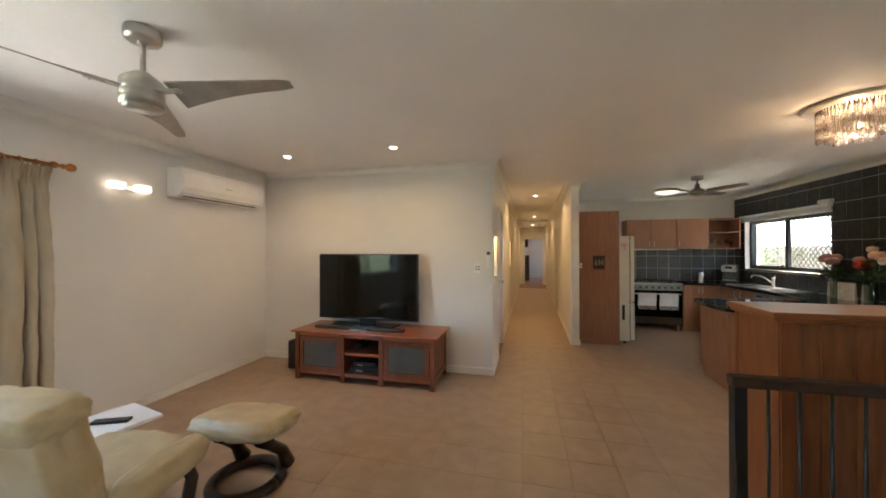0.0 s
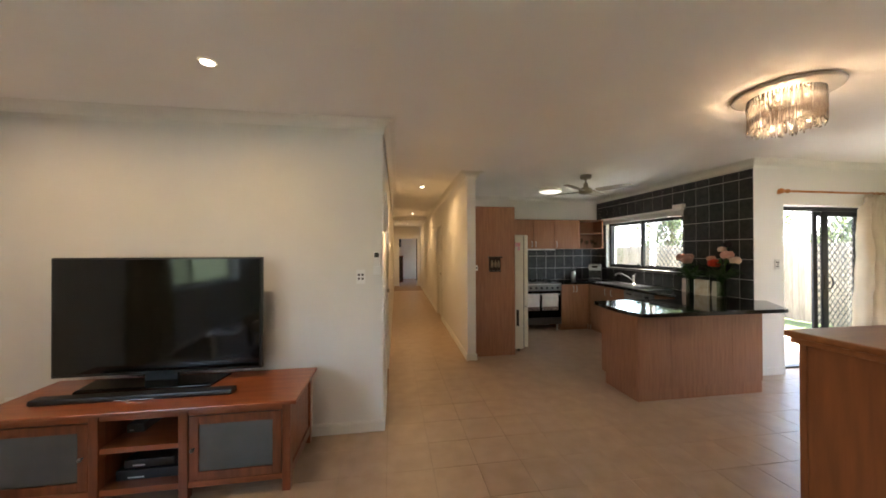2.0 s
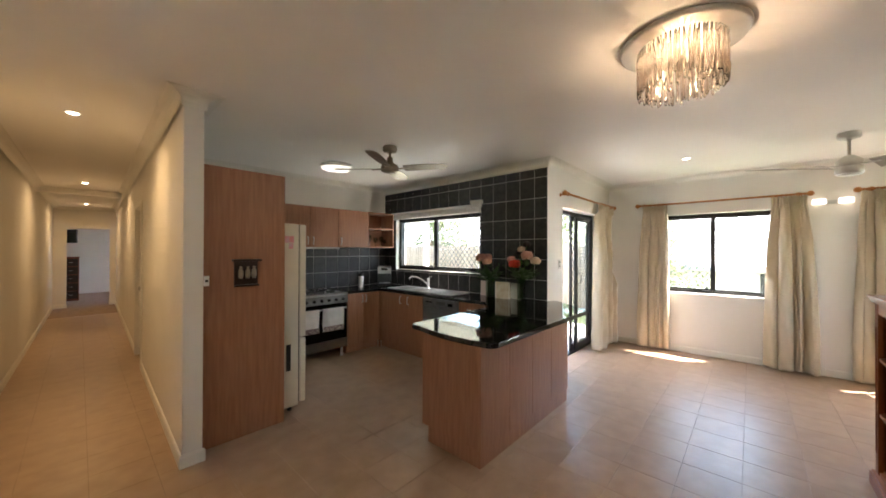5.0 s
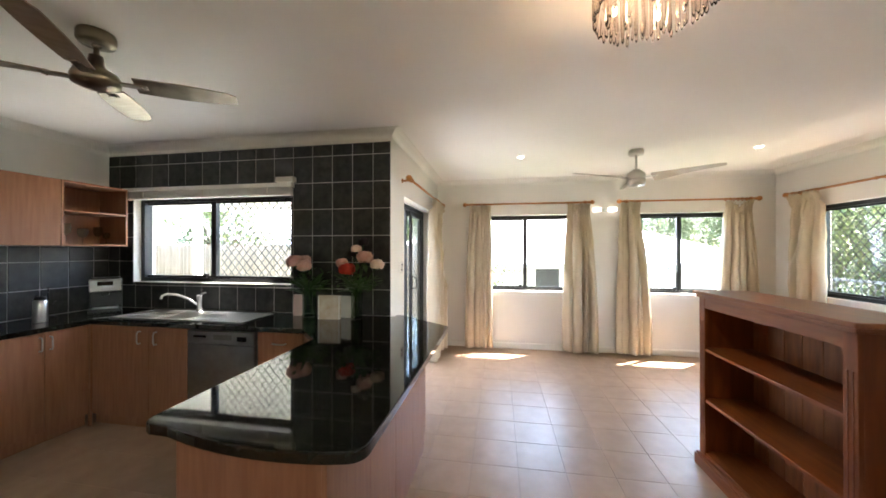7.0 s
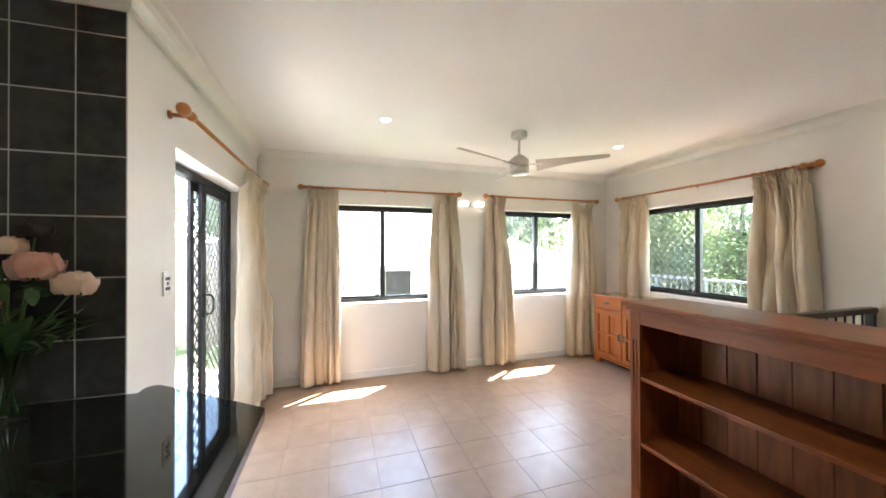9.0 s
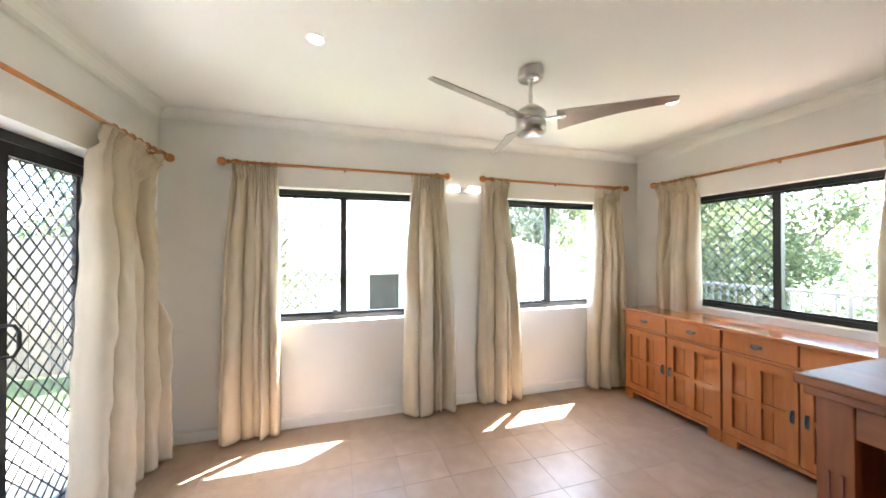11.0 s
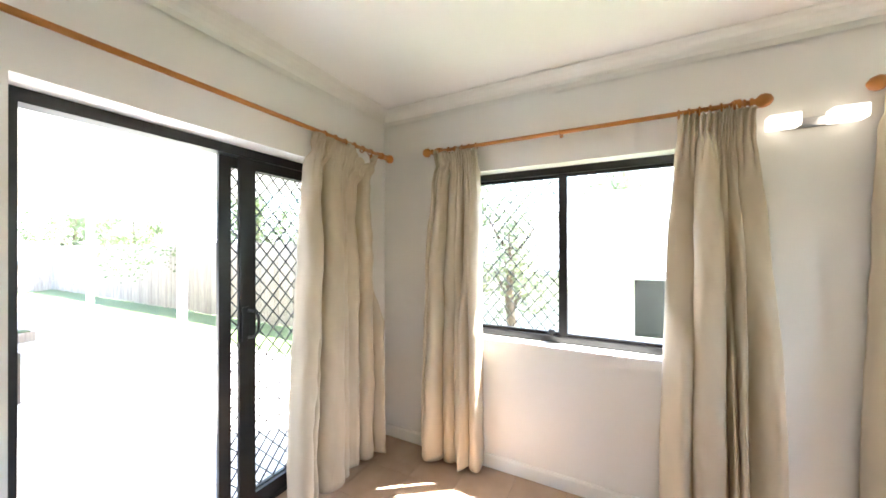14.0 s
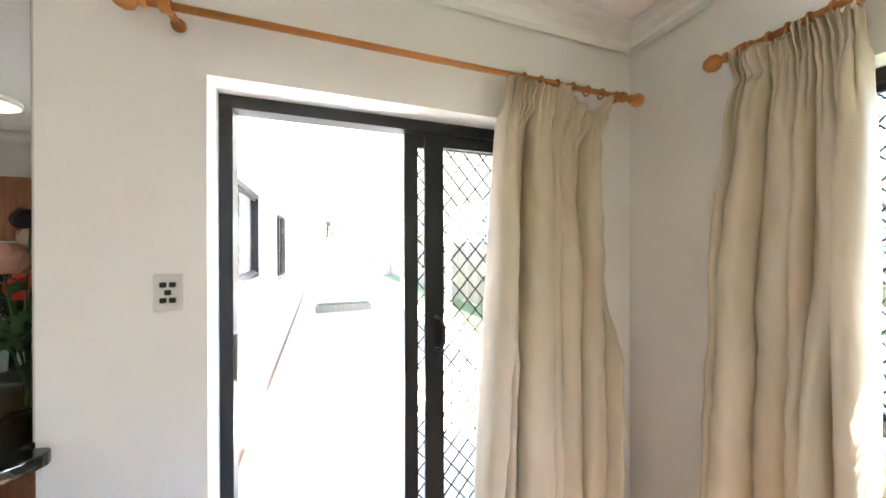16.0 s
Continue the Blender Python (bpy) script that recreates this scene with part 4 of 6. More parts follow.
def cup_pull(parent, x, z):
    bm = bmesh.new()
    box(bm, (x - 0.035, -0.004, z - 0.012), (x + 0.035, 0.0, z + 0.016), 0.002)
    tube(bm, [(x - 0.028, -0.004, z + 0.004), (x - 0.026, -0.018, z - 0.006), (x, -0.022, z - 0.016), (x + 0.026, -0.018, z - 0.006), (x + 0.028, -0.004, z + 0.004)], 0.004, 6)
    part("pull", bm, M["dark_steel"], parent, "dark metal drop pull")


def sideboard(m, w, label):
    """A pine sideboard with two drawers over two panelled doors."""
    top = thing("sideboard", label, "sideboard", "pine sideboards", m)
    h, d = 0.90, 0.44
    boxes("body", M["orange_pine"], top, ((0.012, 0.036, 0.09), (w - 0.012, d, h - 0.025)))
    bm = bmesh.new()
    box(bm, (-0.012, -0.018, h - 0.025), (w + 0.0, d + 0.005, h), 0.005)
    part("top", bm, M["orange_top"], top)
    boxes("rail", M["orange_pine"], top, ((0.0, 0.004, h - 0.190), (w, 0.022, h - 0.172)), bevel=0.002)
    boxes("bottom_rail", M["orange_pine"], top, ((0.0, 0.0, 0.065), (w, 0.03, 0.09)), bevel=0.002)
    for x in (0.0, w - 0.10):
        for y0, y1 in ((0.0, 0.035), (d - 0.05, d)):
            boxes("foot", M["orange_pine"], top, ((x, y0, 0.0), (x + 0.10, y1, 0.065)), bevel=0.004)
    half = w / 2
    for k in (0, 1):
        a, b = k * half + 0.006, (k + 1) * half - 0.006
        bm = bmesh.new()
        box(bm, (a, 0.002, h - 0.168), (b, 0.022, h - 0.030), 0.004)
        dr = part("drawer", bm, M["orange_pine"], top)
        cup_pull(dr, (a + b) / 2, h - 0.10)
        z0, z1 = 0.095, h - 0.195
        st = 0.062
        mid = (a + b) / 2
        zc = (z0 + z1) / 2
        door = boxes("door", M["redwood"], top, ((a + 0.01, 0.030, z0 + 0.01), (b - 0.01, 0.0345, z1 - 0.01)))
        for nm, p, q in (("stile", (a, 0.002, z0), (a + st, 0.0215, z1)), ("stile", (b - st, 0.002, z0), (b, 0.0215, z1)), ("door_rail", (a + st, 0.002, z0), (b - st, 0.0215, z0 + st)), ("door_rail", (a + st, 0.002, z1 - st), (b - st, 0.0215, z1)),
                         ("muntin", (mid - 0.022, 0.003, z0 + st), (mid + 0.022, 0.0235, z1 - st)), ("door_rail", (a + st, 0.0045, zc - 0.024), (mid - 0.022, 0.0235, zc + 0.016)), ("door_rail", (mid + 0.022, 0.0045, zc - 0.024), (b - st, 0.0235, zc + 0.016))):
            boxes(nm, M["orange_pine"], door, (p, q), bevel=0.0015)
        n = 4
        wd = (b - a - 2 * st) / n
        for i in range(n):
            boxes("door_board", M["orange_pine"], door, ((a + st + i * wd + 0.002, 0.024, z0 + st), (a + st + (i + 1) * wd - 0.002, 0.0295, z1 - st)), bevel=0.0015)
        bm = bmesh.new()
        x = b - 0.03 if k == 0 else a + 0.03
        tube(bm, [(x, 0.0, zc + 0.035), (x, -0.018, zc + 0.02), (x, -0.024, zc), (x, -0.018, zc - 0.02), (x, 0.0, zc - 0.035)], 0.006, 6)
        box(bm, (x - 0.012, -0.003, zc - 0.045), (x + 0.012, 0.002, zc + 0.045), 0.001)
        part("pull", bm, M["dark_steel"], door, "dark metal drop pull")
    return top


sideboard(pose(6.36, 0.375, 0, 0, 0, 180), 0.915, "honey pine sideboard with two drawers and panelled doors in the corner")
sideboard(pose(5.44, 0.375, 0, 0, 0, 180), 0.915, "honey pine sideboard with two drawers and panelled doors beneath the window")


def tv_unit():
    top = thing("tv_cabinet", "red-brown timber television cabinet with smoked glass doors", "tv cabinet", m=pose(-2.245, 3.375, 0))
    w, d, h = 1.69, 0.57, 0.57
    bm = bmesh.new()
    box(bm, (-0.04, -0.03, h - 0.022), (w + 0.04, d + 0.01, h), 0.006)
    part("top", bm, M["redwood_flat"], top)
    boxes("top_rail", M["redwood_flat"], top, ((0.05, 0.01, h - 0.065), (w - 0.05, 0.03, h - 0.022)))
    for x in (0.0, 0.585, w - 0.635, w - 0.05):
        boxes("leg", M["redwood"], top, ((x, 0.0, 0.0), (x + 0.05, 0.05, h - 0.022)), bevel=0.003)
    for x in (0.0, w - 0.05):
        boxes("leg", M["redwood"], top, ((x, d - 0.05, 0.0), (x + 0.05, d, h - 0.022)), bevel=0.003)
        boxes("side_rail", M["redwood"], top, ((x + 0.005, 0.05, h - 0.09), (x + 0.045, d - 0.05, h - 0.022)))
        side = boxes("side_rail", M["redwood"], top, ((x + 0.005, 0.05, 0.07), (x + 0.045, d - 0.05, 0.13)))
        for k in range(6):
            wd = (d - 0.10) / 6
            boxes("side_board", M["redwood"], side, ((x + 0.016, 0.05 + k * wd + 0.0015, 0.13), (x + 0.034, 0.05 + (k + 1) * wd - 0.0015, h - 0.09)))
    boxes("bottom", M["redwood_flat"], top, ((0.05, 0.01, 0.07), (w - 0.05, d - 0.02, 0.105)))
    boxes("shelf", M["redwood_flat"], top, ((0.635, 0.012, 0.315), (w - 0.635, d - 0.02, 0.345)))
    for a, b in ((0.05, 0.60), (w - 0.60, w - 0.05)):
        boxes("shelf", M["redwood_flat"], top, ((a, 0.06, 0.30), (b, d - 0.02, 0.318)))
    boxes("divider", M["redwood"], top, ((0.60, 0.05, 0.105), (0.62, d - 0.02, h - 0.022)))
    boxes("divider", M["redwood"], top, ((w - 0.62, 0.05, 0.105), (w - 0.60, d - 0.02, h - 0.022)))
    boxes("back", M["redwood"], top, ((0.05, d - 0.02, 0.07), (w - 0.05, d - 0.006, h - 0.022)))
    for a, b in ((0.055, 0.58), (w - 0.58, w - 0.055)):
        z0, z1, s = 0.11, h - 0.07, 0.052
        door = boxes("door", M["redwood"], top, ((a, 0.006, z0), (a + s, 0.026, z1)), ((b - s, 0.006, z0), (b, 0.026, z1)), ((a + s, 0.006, z0), (b - s, 0.026, z0 + s)), ((a + s, 0.006, z1 - s), (b - s, 0.026, z1)), bevel=0.002)
        boxes("glass_panel", M["smoked"], door, ((a + s, 0.014, z0 + s), (b - s, 0.018, z1 - s)), label="smoked glass panel")
        bm = bmesh.new()
        x = b - 0.026 if a < 0.5 else a + 0.026
        turn(bm, [(0.006, 0), (0.006, 0.012), (0.012, 0.018), (0.012, 0.026), (0, 0.03)], 12, (x, 0.006, (z0 + z1) / 2), Matrix.Rotation(math.pi / 2, 4, "X"))
        part("knob", bm, M["dark_steel"], door)


M["redwood_flat"] = material("red_brown_wood_lengthwise", (0.34, 0.10, 0.038), 0.28, vary=0.1, scale=4, stretch=(1, 8, 8), second=(0.22, 0.06, 0.022), bump=0.06, bump_scale=22, coat=0.25)
tv_unit()

tv = thing("television", "large black flat television standing on the timber cabinet", "television")
bm = bmesh.new()
box(bm, (-2.21, 3.80, 0.635), (-0.875, 3.84, 1.455), 0.004)
shell = part("housing", bm, M["black_plastic"], tv)
boxes("screen", M["gloss_black"], tv, ((-2.195, 3.7975, 0.655), (-0.89, 3.802, 1.442)), label="dark glossy screen")
boxes("neck", M["black_plastic"], tv, ((-1.65, 3.81, 0.585), (-1.44, 3.835, 0.64)), bevel=0.003)
bm = bmesh.new()
prism(bm, [(-1.97, 3.66), (-1.16, 3.66), (-1.12, 3.89), (-2.01, 3.89)], 0.5705, 0.585, 0.003)
part("stand", bm, M["gloss_black"], tv)
sb = thing("soundbar", "slim black soundbar lying in front of the television", "soundbar")
boxes("case", M["black_plastic"], sb, ((-2.08, 3.50, 0.5705), (-0.95, 3.58, 0.605)), bevel=0.012)
boxes("badge", M["stainless"], sb, ((-1.62, 3.4985, 0.575), (-1.40, 3.5005, 0.580)))
for x0, x1, y0, z0, z1, nm, lb, cat, mt in (
        (-1.58, -1.21, 3.46, 0.1055, 0.165, "media_box", "black media player inside the cabinet bay", "media player", "black_plastic"),
        (-1.55, -1.27, 3.48, 0.1660, 0.215, "set_top_box", "black set-top box on the media player", "set-top box", "black_plastic"),
        (-1.59, -1.49, 3.56, 0.3455, 0.40, "remote_dock", "small grey device on the cabinet shelf", "media device", "frosted")):
    o = thing(nm, lb, cat)
    boxes("case", M[mt], o, ((x0, y0, z0), (x1, y0 + 0.25, z1)), bevel=0.005)
    boxes("front_strip", M["stainless"], o, ((x0 + 0.18 * (x1 - x0), y0 - 0.0015, z0 + 0.012), (x0 + 0.42 * (x1 - x0), y0 + 0.001, z0 + 0.02)))
sub = thing("subwoofer", "black box subwoofer on the floor beside the cabinet", "speaker")
boxes("box", M["black_plastic"], sub, ((-2.535, 3.62, 0.012), (-2.315, 3.95, 0.36)), bevel=0.006)
boxes("grille_cloth", M["black_metal"], sub, ((-2.52, 3.614, 0.03), (-2.33, 3.619, 0.345)), bevel=0.002)
for x in (-2.51, -2.34):
    boxes("foot", M["black_plastic"], sub, ((x - 0.012, 3.64, 0), (x + 0.012, 3.66, 0.012)), ((x - 0.012, 3.90, 0), (x + 0.012, 3.92, 0.012)))


def cushion(bm, size, centre, puff=0.5, m=None, seams=0, seed=0, crease=0.010):
    """A padded block with rounded sides, seams across it and small creases."""
    tmp = bmesh.new()
    bmesh.ops.create_cube(tmp, size=2)
    bmesh.ops.subdivide_edges(tmp, edges=tmp.edges[:], cuts=15, use_grid_fill=True)
    for v in tmp.verts:
        p = v.co.copy()
        q = Vector([c * math.sqrt(max(0, 1 - (p[(i + 1) % 3] ** 2) * puff / 2 - (p[(i + 2) % 3] ** 2) * puff / 2 + (p[(i + 1) % 3] ** 2) * (p[(i + 2) % 3] ** 2) * puff * puff / 3)) for i, c in enumerate(p)])
        if seams:
            s = abs(math.sin(p.x * math.pi * seams / 2))
            q.z *= 1 - 0.10 * (1 - min(1, s * 3))
        nn = noise.noise(Vector((p.x * 2.2 + seed, p.y * 2.2, p.z * 2))) * 0.04 + abs(noise.noise(Vector((p.x * 6, p.y * 3 + seed, p.z * 3)))) * crease * 4
        q *= 1 + nn
        v.co = [q[i] * size[i] / 2 for i in range(3)]
    for f in tmp.faces:
        f.smooth = True
    bmesh.ops.transform(tmp, matrix=Matrix.Translation(centre) @ (m or Matrix()), verts=tmp.verts)
    merge(bm, tmp)


def recliner(m):
    top = thing("recliner_armchair", "cream leather recliner armchair on a dark wooden base", "armchair", m=m)
    rx = lambda a: Matrix.Rotation(radians(a), 4, "X")
    bm = bmesh.new()
    cushion(bm, (0.58, 0.58, 0.17), (0, -0.01, 0.40), 0.45, rx(8), seams=3, seed=1)
    part("seat", bm, M["leather"], top)
    bm = bmesh.new()
    cushion(bm, (0.66, 0.17, 0.62), (0, -0.32, 0.62), 0.30, rx(11), seed=2)
    part("backrest", bm, M["leather"], top)
    bm = bmesh.new()
    cushion(bm, (0.67, 0.21, 0.13), (0, -0.37, 0.885), 0.4, rx(8), seams=9, seed=3, crease=0.022)
    part("headrest", bm, M["leather"], top, "gathered leather head cushion")
    for s in (-1, 1):
        bm = bmesh.new()
        cushion(bm, (0.14, 0.44, 0.14), (s * 0.37, -0.04, 0.50), 0.6, seed=4 + s)
        part("armrest", bm, M["leather"], top)
        bm = bmesh.new()
        tube(bm, [(s * 0.36, -0.24, 0.12), (s * 0.37, -0.20, 0.40), (s * 0.37, -0.08, 0.48)], [0.03, 0.028, 0.025], 10)
        tube(bm, [(s * 0.36, 0.06, 0.12), (s * 0.37, 0.11, 0.36), (s * 0.37, 0.06, 0.48)], [0.03, 0.028, 0.025], 10)
        part("arm_support", bm, M["dark_wood"], top)
    bm = bmesh.new()
    n = 32
    tube(bm, [(0.33 * math.cos(2 * math.pi * k / n), 0.33 * math.sin(2 * math.pi * k / n), 0.032) for k in range(n + 1)], 0.03, 10)
    box(bm, (-0.33, -0.03, 0.02), (0.33, 0.03, 0.06), 0.008)
    turn(bm, [(0.06, 0.05), (0.04, 0.10), (0.04, 0.36)], 16)
    part("base", bm, M["dark_wood"], top)


recliner(pose(-1.60, 1.14, 0, 0, 0, 8))


def ottoman(m):
    top = thing("footstool", "cream leather footstool on a round dark wooden base", "footstool", m=m)
    bm = bmesh.new()
    cushion(bm, (0.55, 0.42, 0.13), (0, 0, 0.40), 0.40, Matrix.Rotation(radians(-9), 4, "X"), seams=3, seed=9)
    part("cushion", bm, M["leather"], top)
    for s in (-1, 1):
        bm = bmesh.new()
        pts = [(s * 0.17, 0.16, 0.06), (s * 0.175, 0.10, 0.18), (s * 0.16, 0.0, 0.27), (s * 0.15, -0.06, 0.335)]
        tube(bm, pts, [0.05, 0.036, 0.036, 0.05], 10)
        part("arm_support", bm, M["dark_wood"], top)
    bm = bmesh.new()
    n = 36
    tube(bm, [(0.20 * math.cos(2 * math.pi * k / n), 0.20 * math.sin(2 * math.pi * k / n), 0.034) for k in range(n + 1)], 0.033, 10)
    part("ring_base", bm, M["dark_wood"], top)


ottoman(pose(-1.36, 1.76, 0, 0, 0, 3))

st = thing("side_table", "white square side table beside the armchair", "side table", m=pose(-2.16, 1.49, 0, 0, 0, -12))
boxes("tabletop", M["white_plastic"], st, ((-0.19, -0.22, 0.405), (0.19, 0.22, 0.43)), bevel=0.01)
boxes("column", M["white_plastic"], st, ((-0.15, -0.03, 0.02), (-0.11, 0.03, 0.405)), bevel=0.003)
boxes("foot", M["white_plastic"], st, ((-0.18, -0.20, 0), (0.14, -0.15, 0.02)), ((-0.18, 0.15, 0), (0.14, 0.20, 0.02)), ((-0.18, -0.15, 0), (-0.10, 0.15, 0.02)), bevel=0.003)
rc = thing("remote_control", "dark remote control lying on the white table", "remote control", m=pose(-2.12, 1.50, 0.4305, 0, 0, 25))
boxes("case", M["black_plastic"], rc, ((-0.10, -0.025, 0), (0.10, 0.025, 0.018)), bevel=0.005)
boxes("keys", M["frosted"], rc, ((-0.08, -0.016, 0.0175), (0.03, 0.016, 0.0195)))


def air_conditioner():
    top = thing("air_conditioner", "white split-system air conditioner high on the wall", "air conditioner", m=facing(-3.21, 2.63, WEST))
    w = 1.10
    bm = bmesh.new()
    prof = [(0.0, 0.0), (-0.12, 0.0), (-0.19, 0.035), (-0.215, 0.10), (-0.215, 0.24), (-0.19, 0.30), (0.0, 0.30)]
    vs = [[bm.verts.new((x, y, 2.055 + z)) for y, z in prof] for x in (0, w)]
    for i in range(len(prof)):
        j = (i + 1) % len(prof)
        bm.faces.new((vs[0][i], vs[0][j], vs[1][j], vs[1][i]))
    bm.faces.new(vs[0]), bm.faces.new(vs[1])
    bmesh.ops.recalc_face_normals(bm, faces=bm.faces)
    bmesh.ops.bevel(bm, geom=bm.edges[:], offset=0.010, segments=2, affect="EDGES")
    part("casing", bm, M["white_plastic"], top)
    boxes("front_panel", M["white_plastic"], top, ((0.02, -0.221, 2.150), (w - 0.02, -0.216, 2.300)), bevel=0.002)
    # solid dark strip stands for the shade inside the air outlet
    boxes("outlet_slot", M["frosted"], top, ((0.06, -0.165, 2.058), (w - 0.10, -0.120, 2.066)))
    bm = bmesh.new()
    box(bm, (0.05, -0.05, -0.003), (w - 0.09, 0.012, 0.003), 0.001, m=Matrix.Translation((0, -0.163, 2.068)) @ Matrix.Rotation(radians(-32), 4, "X"))
    part("louvre", bm, M["white_plastic"], top)
    boxes("badge", M["stainless"], top, ((w * 0.46, -0.2225, 2.20), (w * 0.54, -0.2208, 2.212)))


air_conditioner()


# ---- ceiling fans and lamps ----
def fan(x, y, angle, blades, label, radius=0.70, drop=0.29, wide=True):
    metal = M["steel"] if wide else M["bronze"]
    top = thing("ceiling_fan", label, "ceiling fan", "ceiling fans", pose(x, y, CEIL, 0, 0, angle))
    bm = bmesh.new()
    turn(bm, [(0.0, -0.001), (0.072, -0.001), (0.075, -0.012), (0.075, -0.045), (0.068, -0.056), (0.02, -0.060), (0.0, -0.060)], 28)
    part("canopy", bm, metal, top)
    bm = bmesh.new()
    tube(bm, [(0, 0, -0.055), (0, 0, -drop + 0.06)], 0.0115, 12)
    turn(bm, [(0.014, -0.075), (0.02, -0.07), (0.02, -0.055)], 14)
    part("downrod", bm, metal, top)
    bm = bmesh.new()
    if wide:
        turn(bm, [(0.0, -drop + 0.085), (0.03, -drop + 0.08), (0.075, -drop + 0.045), (0.088, -drop + 0.03), (0.088, -drop - 0.015), (0.084, -drop - 0.018), (0.084, -drop - 0.024), (0.088, -drop - 0.027), (0.088, -drop - 0.085), (0.0, -drop - 0.085)], 32)
    else:
        turn(bm, [(0.0, -drop + 0.11), (0.028, -drop + 0.105), (0.034, -drop + 0.05), (0.085, -drop + 0.02), (0.095, -drop - 0.01), (0.090, -drop - 0.04), (0.05, -drop - 0.055), (0.0, -drop - 0.058)], 32)
    hub = part("motor", bm, metal, top)
    if wide:
        bm = bmesh.new()
        turn(bm, [(0.0, -drop - 0.0855), (0.078, -drop - 0.0855), (0.074, -drop - 0.098), (0.0, -drop - 0.100)], 28)
        part("bottom_cap", bm, M["stainless"], hub)
    for k in range(blades):
        a = 2 * math.pi * k / blades
        rot = Matrix.Rotation(a, 4, "Z")
        bm = bmesh.new()
        n = 10
        rows = []
        for i in range(n + 1):
            t = i / n
            r = 0.15 + (radius - 0.15) * t
            if wide:
                w0, w1 = 0.105 * (1 - t) + 0.030 * t - 0.018 * math.sin(t * math.pi), -0.050 * (1 - t) - 0.030 * t
            else:
                w0, w1 = 0.055 + 0.012 * math.sin(t * math.pi), -0.055 - 0.012 * math.sin(t * math.pi)
            tilt = radians(24 if wide else 14) * (1 - 0.5 * t)
            if i == n:
                w0, w1 = w0 * 0.7, w1 * 0.7
            rows.append([(Vector((r, w * math.cos(tilt), -w * math.sin(tilt) - drop - 0.01 + 0.01 * t + dz))) for w in (w0, w1) for dz in (0.003, -0.003)])
        vr = [[bm.verts.new(rot @ p) for p in row] for row in rows]
        for p, q in zip(vr, vr[1:]):
            for u, v in ((0, 2), (2, 3), (3, 1), (1, 0)):
                bm.faces.new((p[u], p[v], q[v], q[u]))
        bm.faces.new([vr[0][i] for i in (0, 2, 3, 1)]), bm.faces.new([vr[-1][i] for i in (1, 3, 2, 0)])
        blade = part("blade", bm, M["blade"] if wide else metal, top, "brushed silver blade" if wide else "dull bronze blade")
        bm = bmesh.new()
        box(bm, (0.07, -0.022, -drop - 0.018), (0.20, 0.022, -drop - 0.010), 0.002, m=rot)
        for dy in (-0.012, 0.012):
            turn(bm, [(0.005, -0.004), (0.005, 0.002)], 8, (0, 0, 0), rot @ Matrix.Translation((0.18, dy, -drop - 0.020)))
        part("blade_iron", bm, metal, blade)


fan(-1.44, 1.20, 10, 3, "brushed nickel ceiling fan with three silver blades above the armchair", radius=0.75)
fan(5.35, 2.11, -8, 3, "brushed nickel ceiling fan with three silver blades in the dining area", radius=0.75)
fan(2.81, 5.54, 35, 4, "dull bronze ceiling fan with four slim blades in the kitchen", radius=0.60, drop=0.22, wide=False)


def downlight(x, y, watts, colour, label="recessed white downlight, switched on"):
    top = thing("downlight", label, "downlight", "recessed downlights", pose(x, y, CEIL))
    bm = bmesh.new()
    turn(bm, [(0.034, -0.001), (0.048, -0.001), (0.048, -0.005), (0.044, -0.008), (0.036, -0.009), (0.034, -0.006)], 28)
    part("ring", bm, M["trim"], top)
    bm = bmesh.new()
    turn(bm, [(0.0, -0.004), (0.036, -0.004), (0.034, -0.012), (0.022, -0.017), (0.0, -0.018)], 24)
    part("lens", bm, M["glow_down"], top)
    if watts:
        lamp("downlight_beam", "SPOT", (x, y, CEIL - 0.022), watts, colour, 0.02, cone=176)


for x, y, wt in ((-2.25, 3.25, 1.25), (-0.95, 3.21, 1.25), (5.40, 3.32, 0.3), (5.41, 0.91, 0.3), (0.58, 6.70, 2.0), (0.68, 10.7, 2.0), (0.72, 14.3, 2.0)):
    downlight(x, y, wt, YELLOW if 0 < x < 1 else WARM)


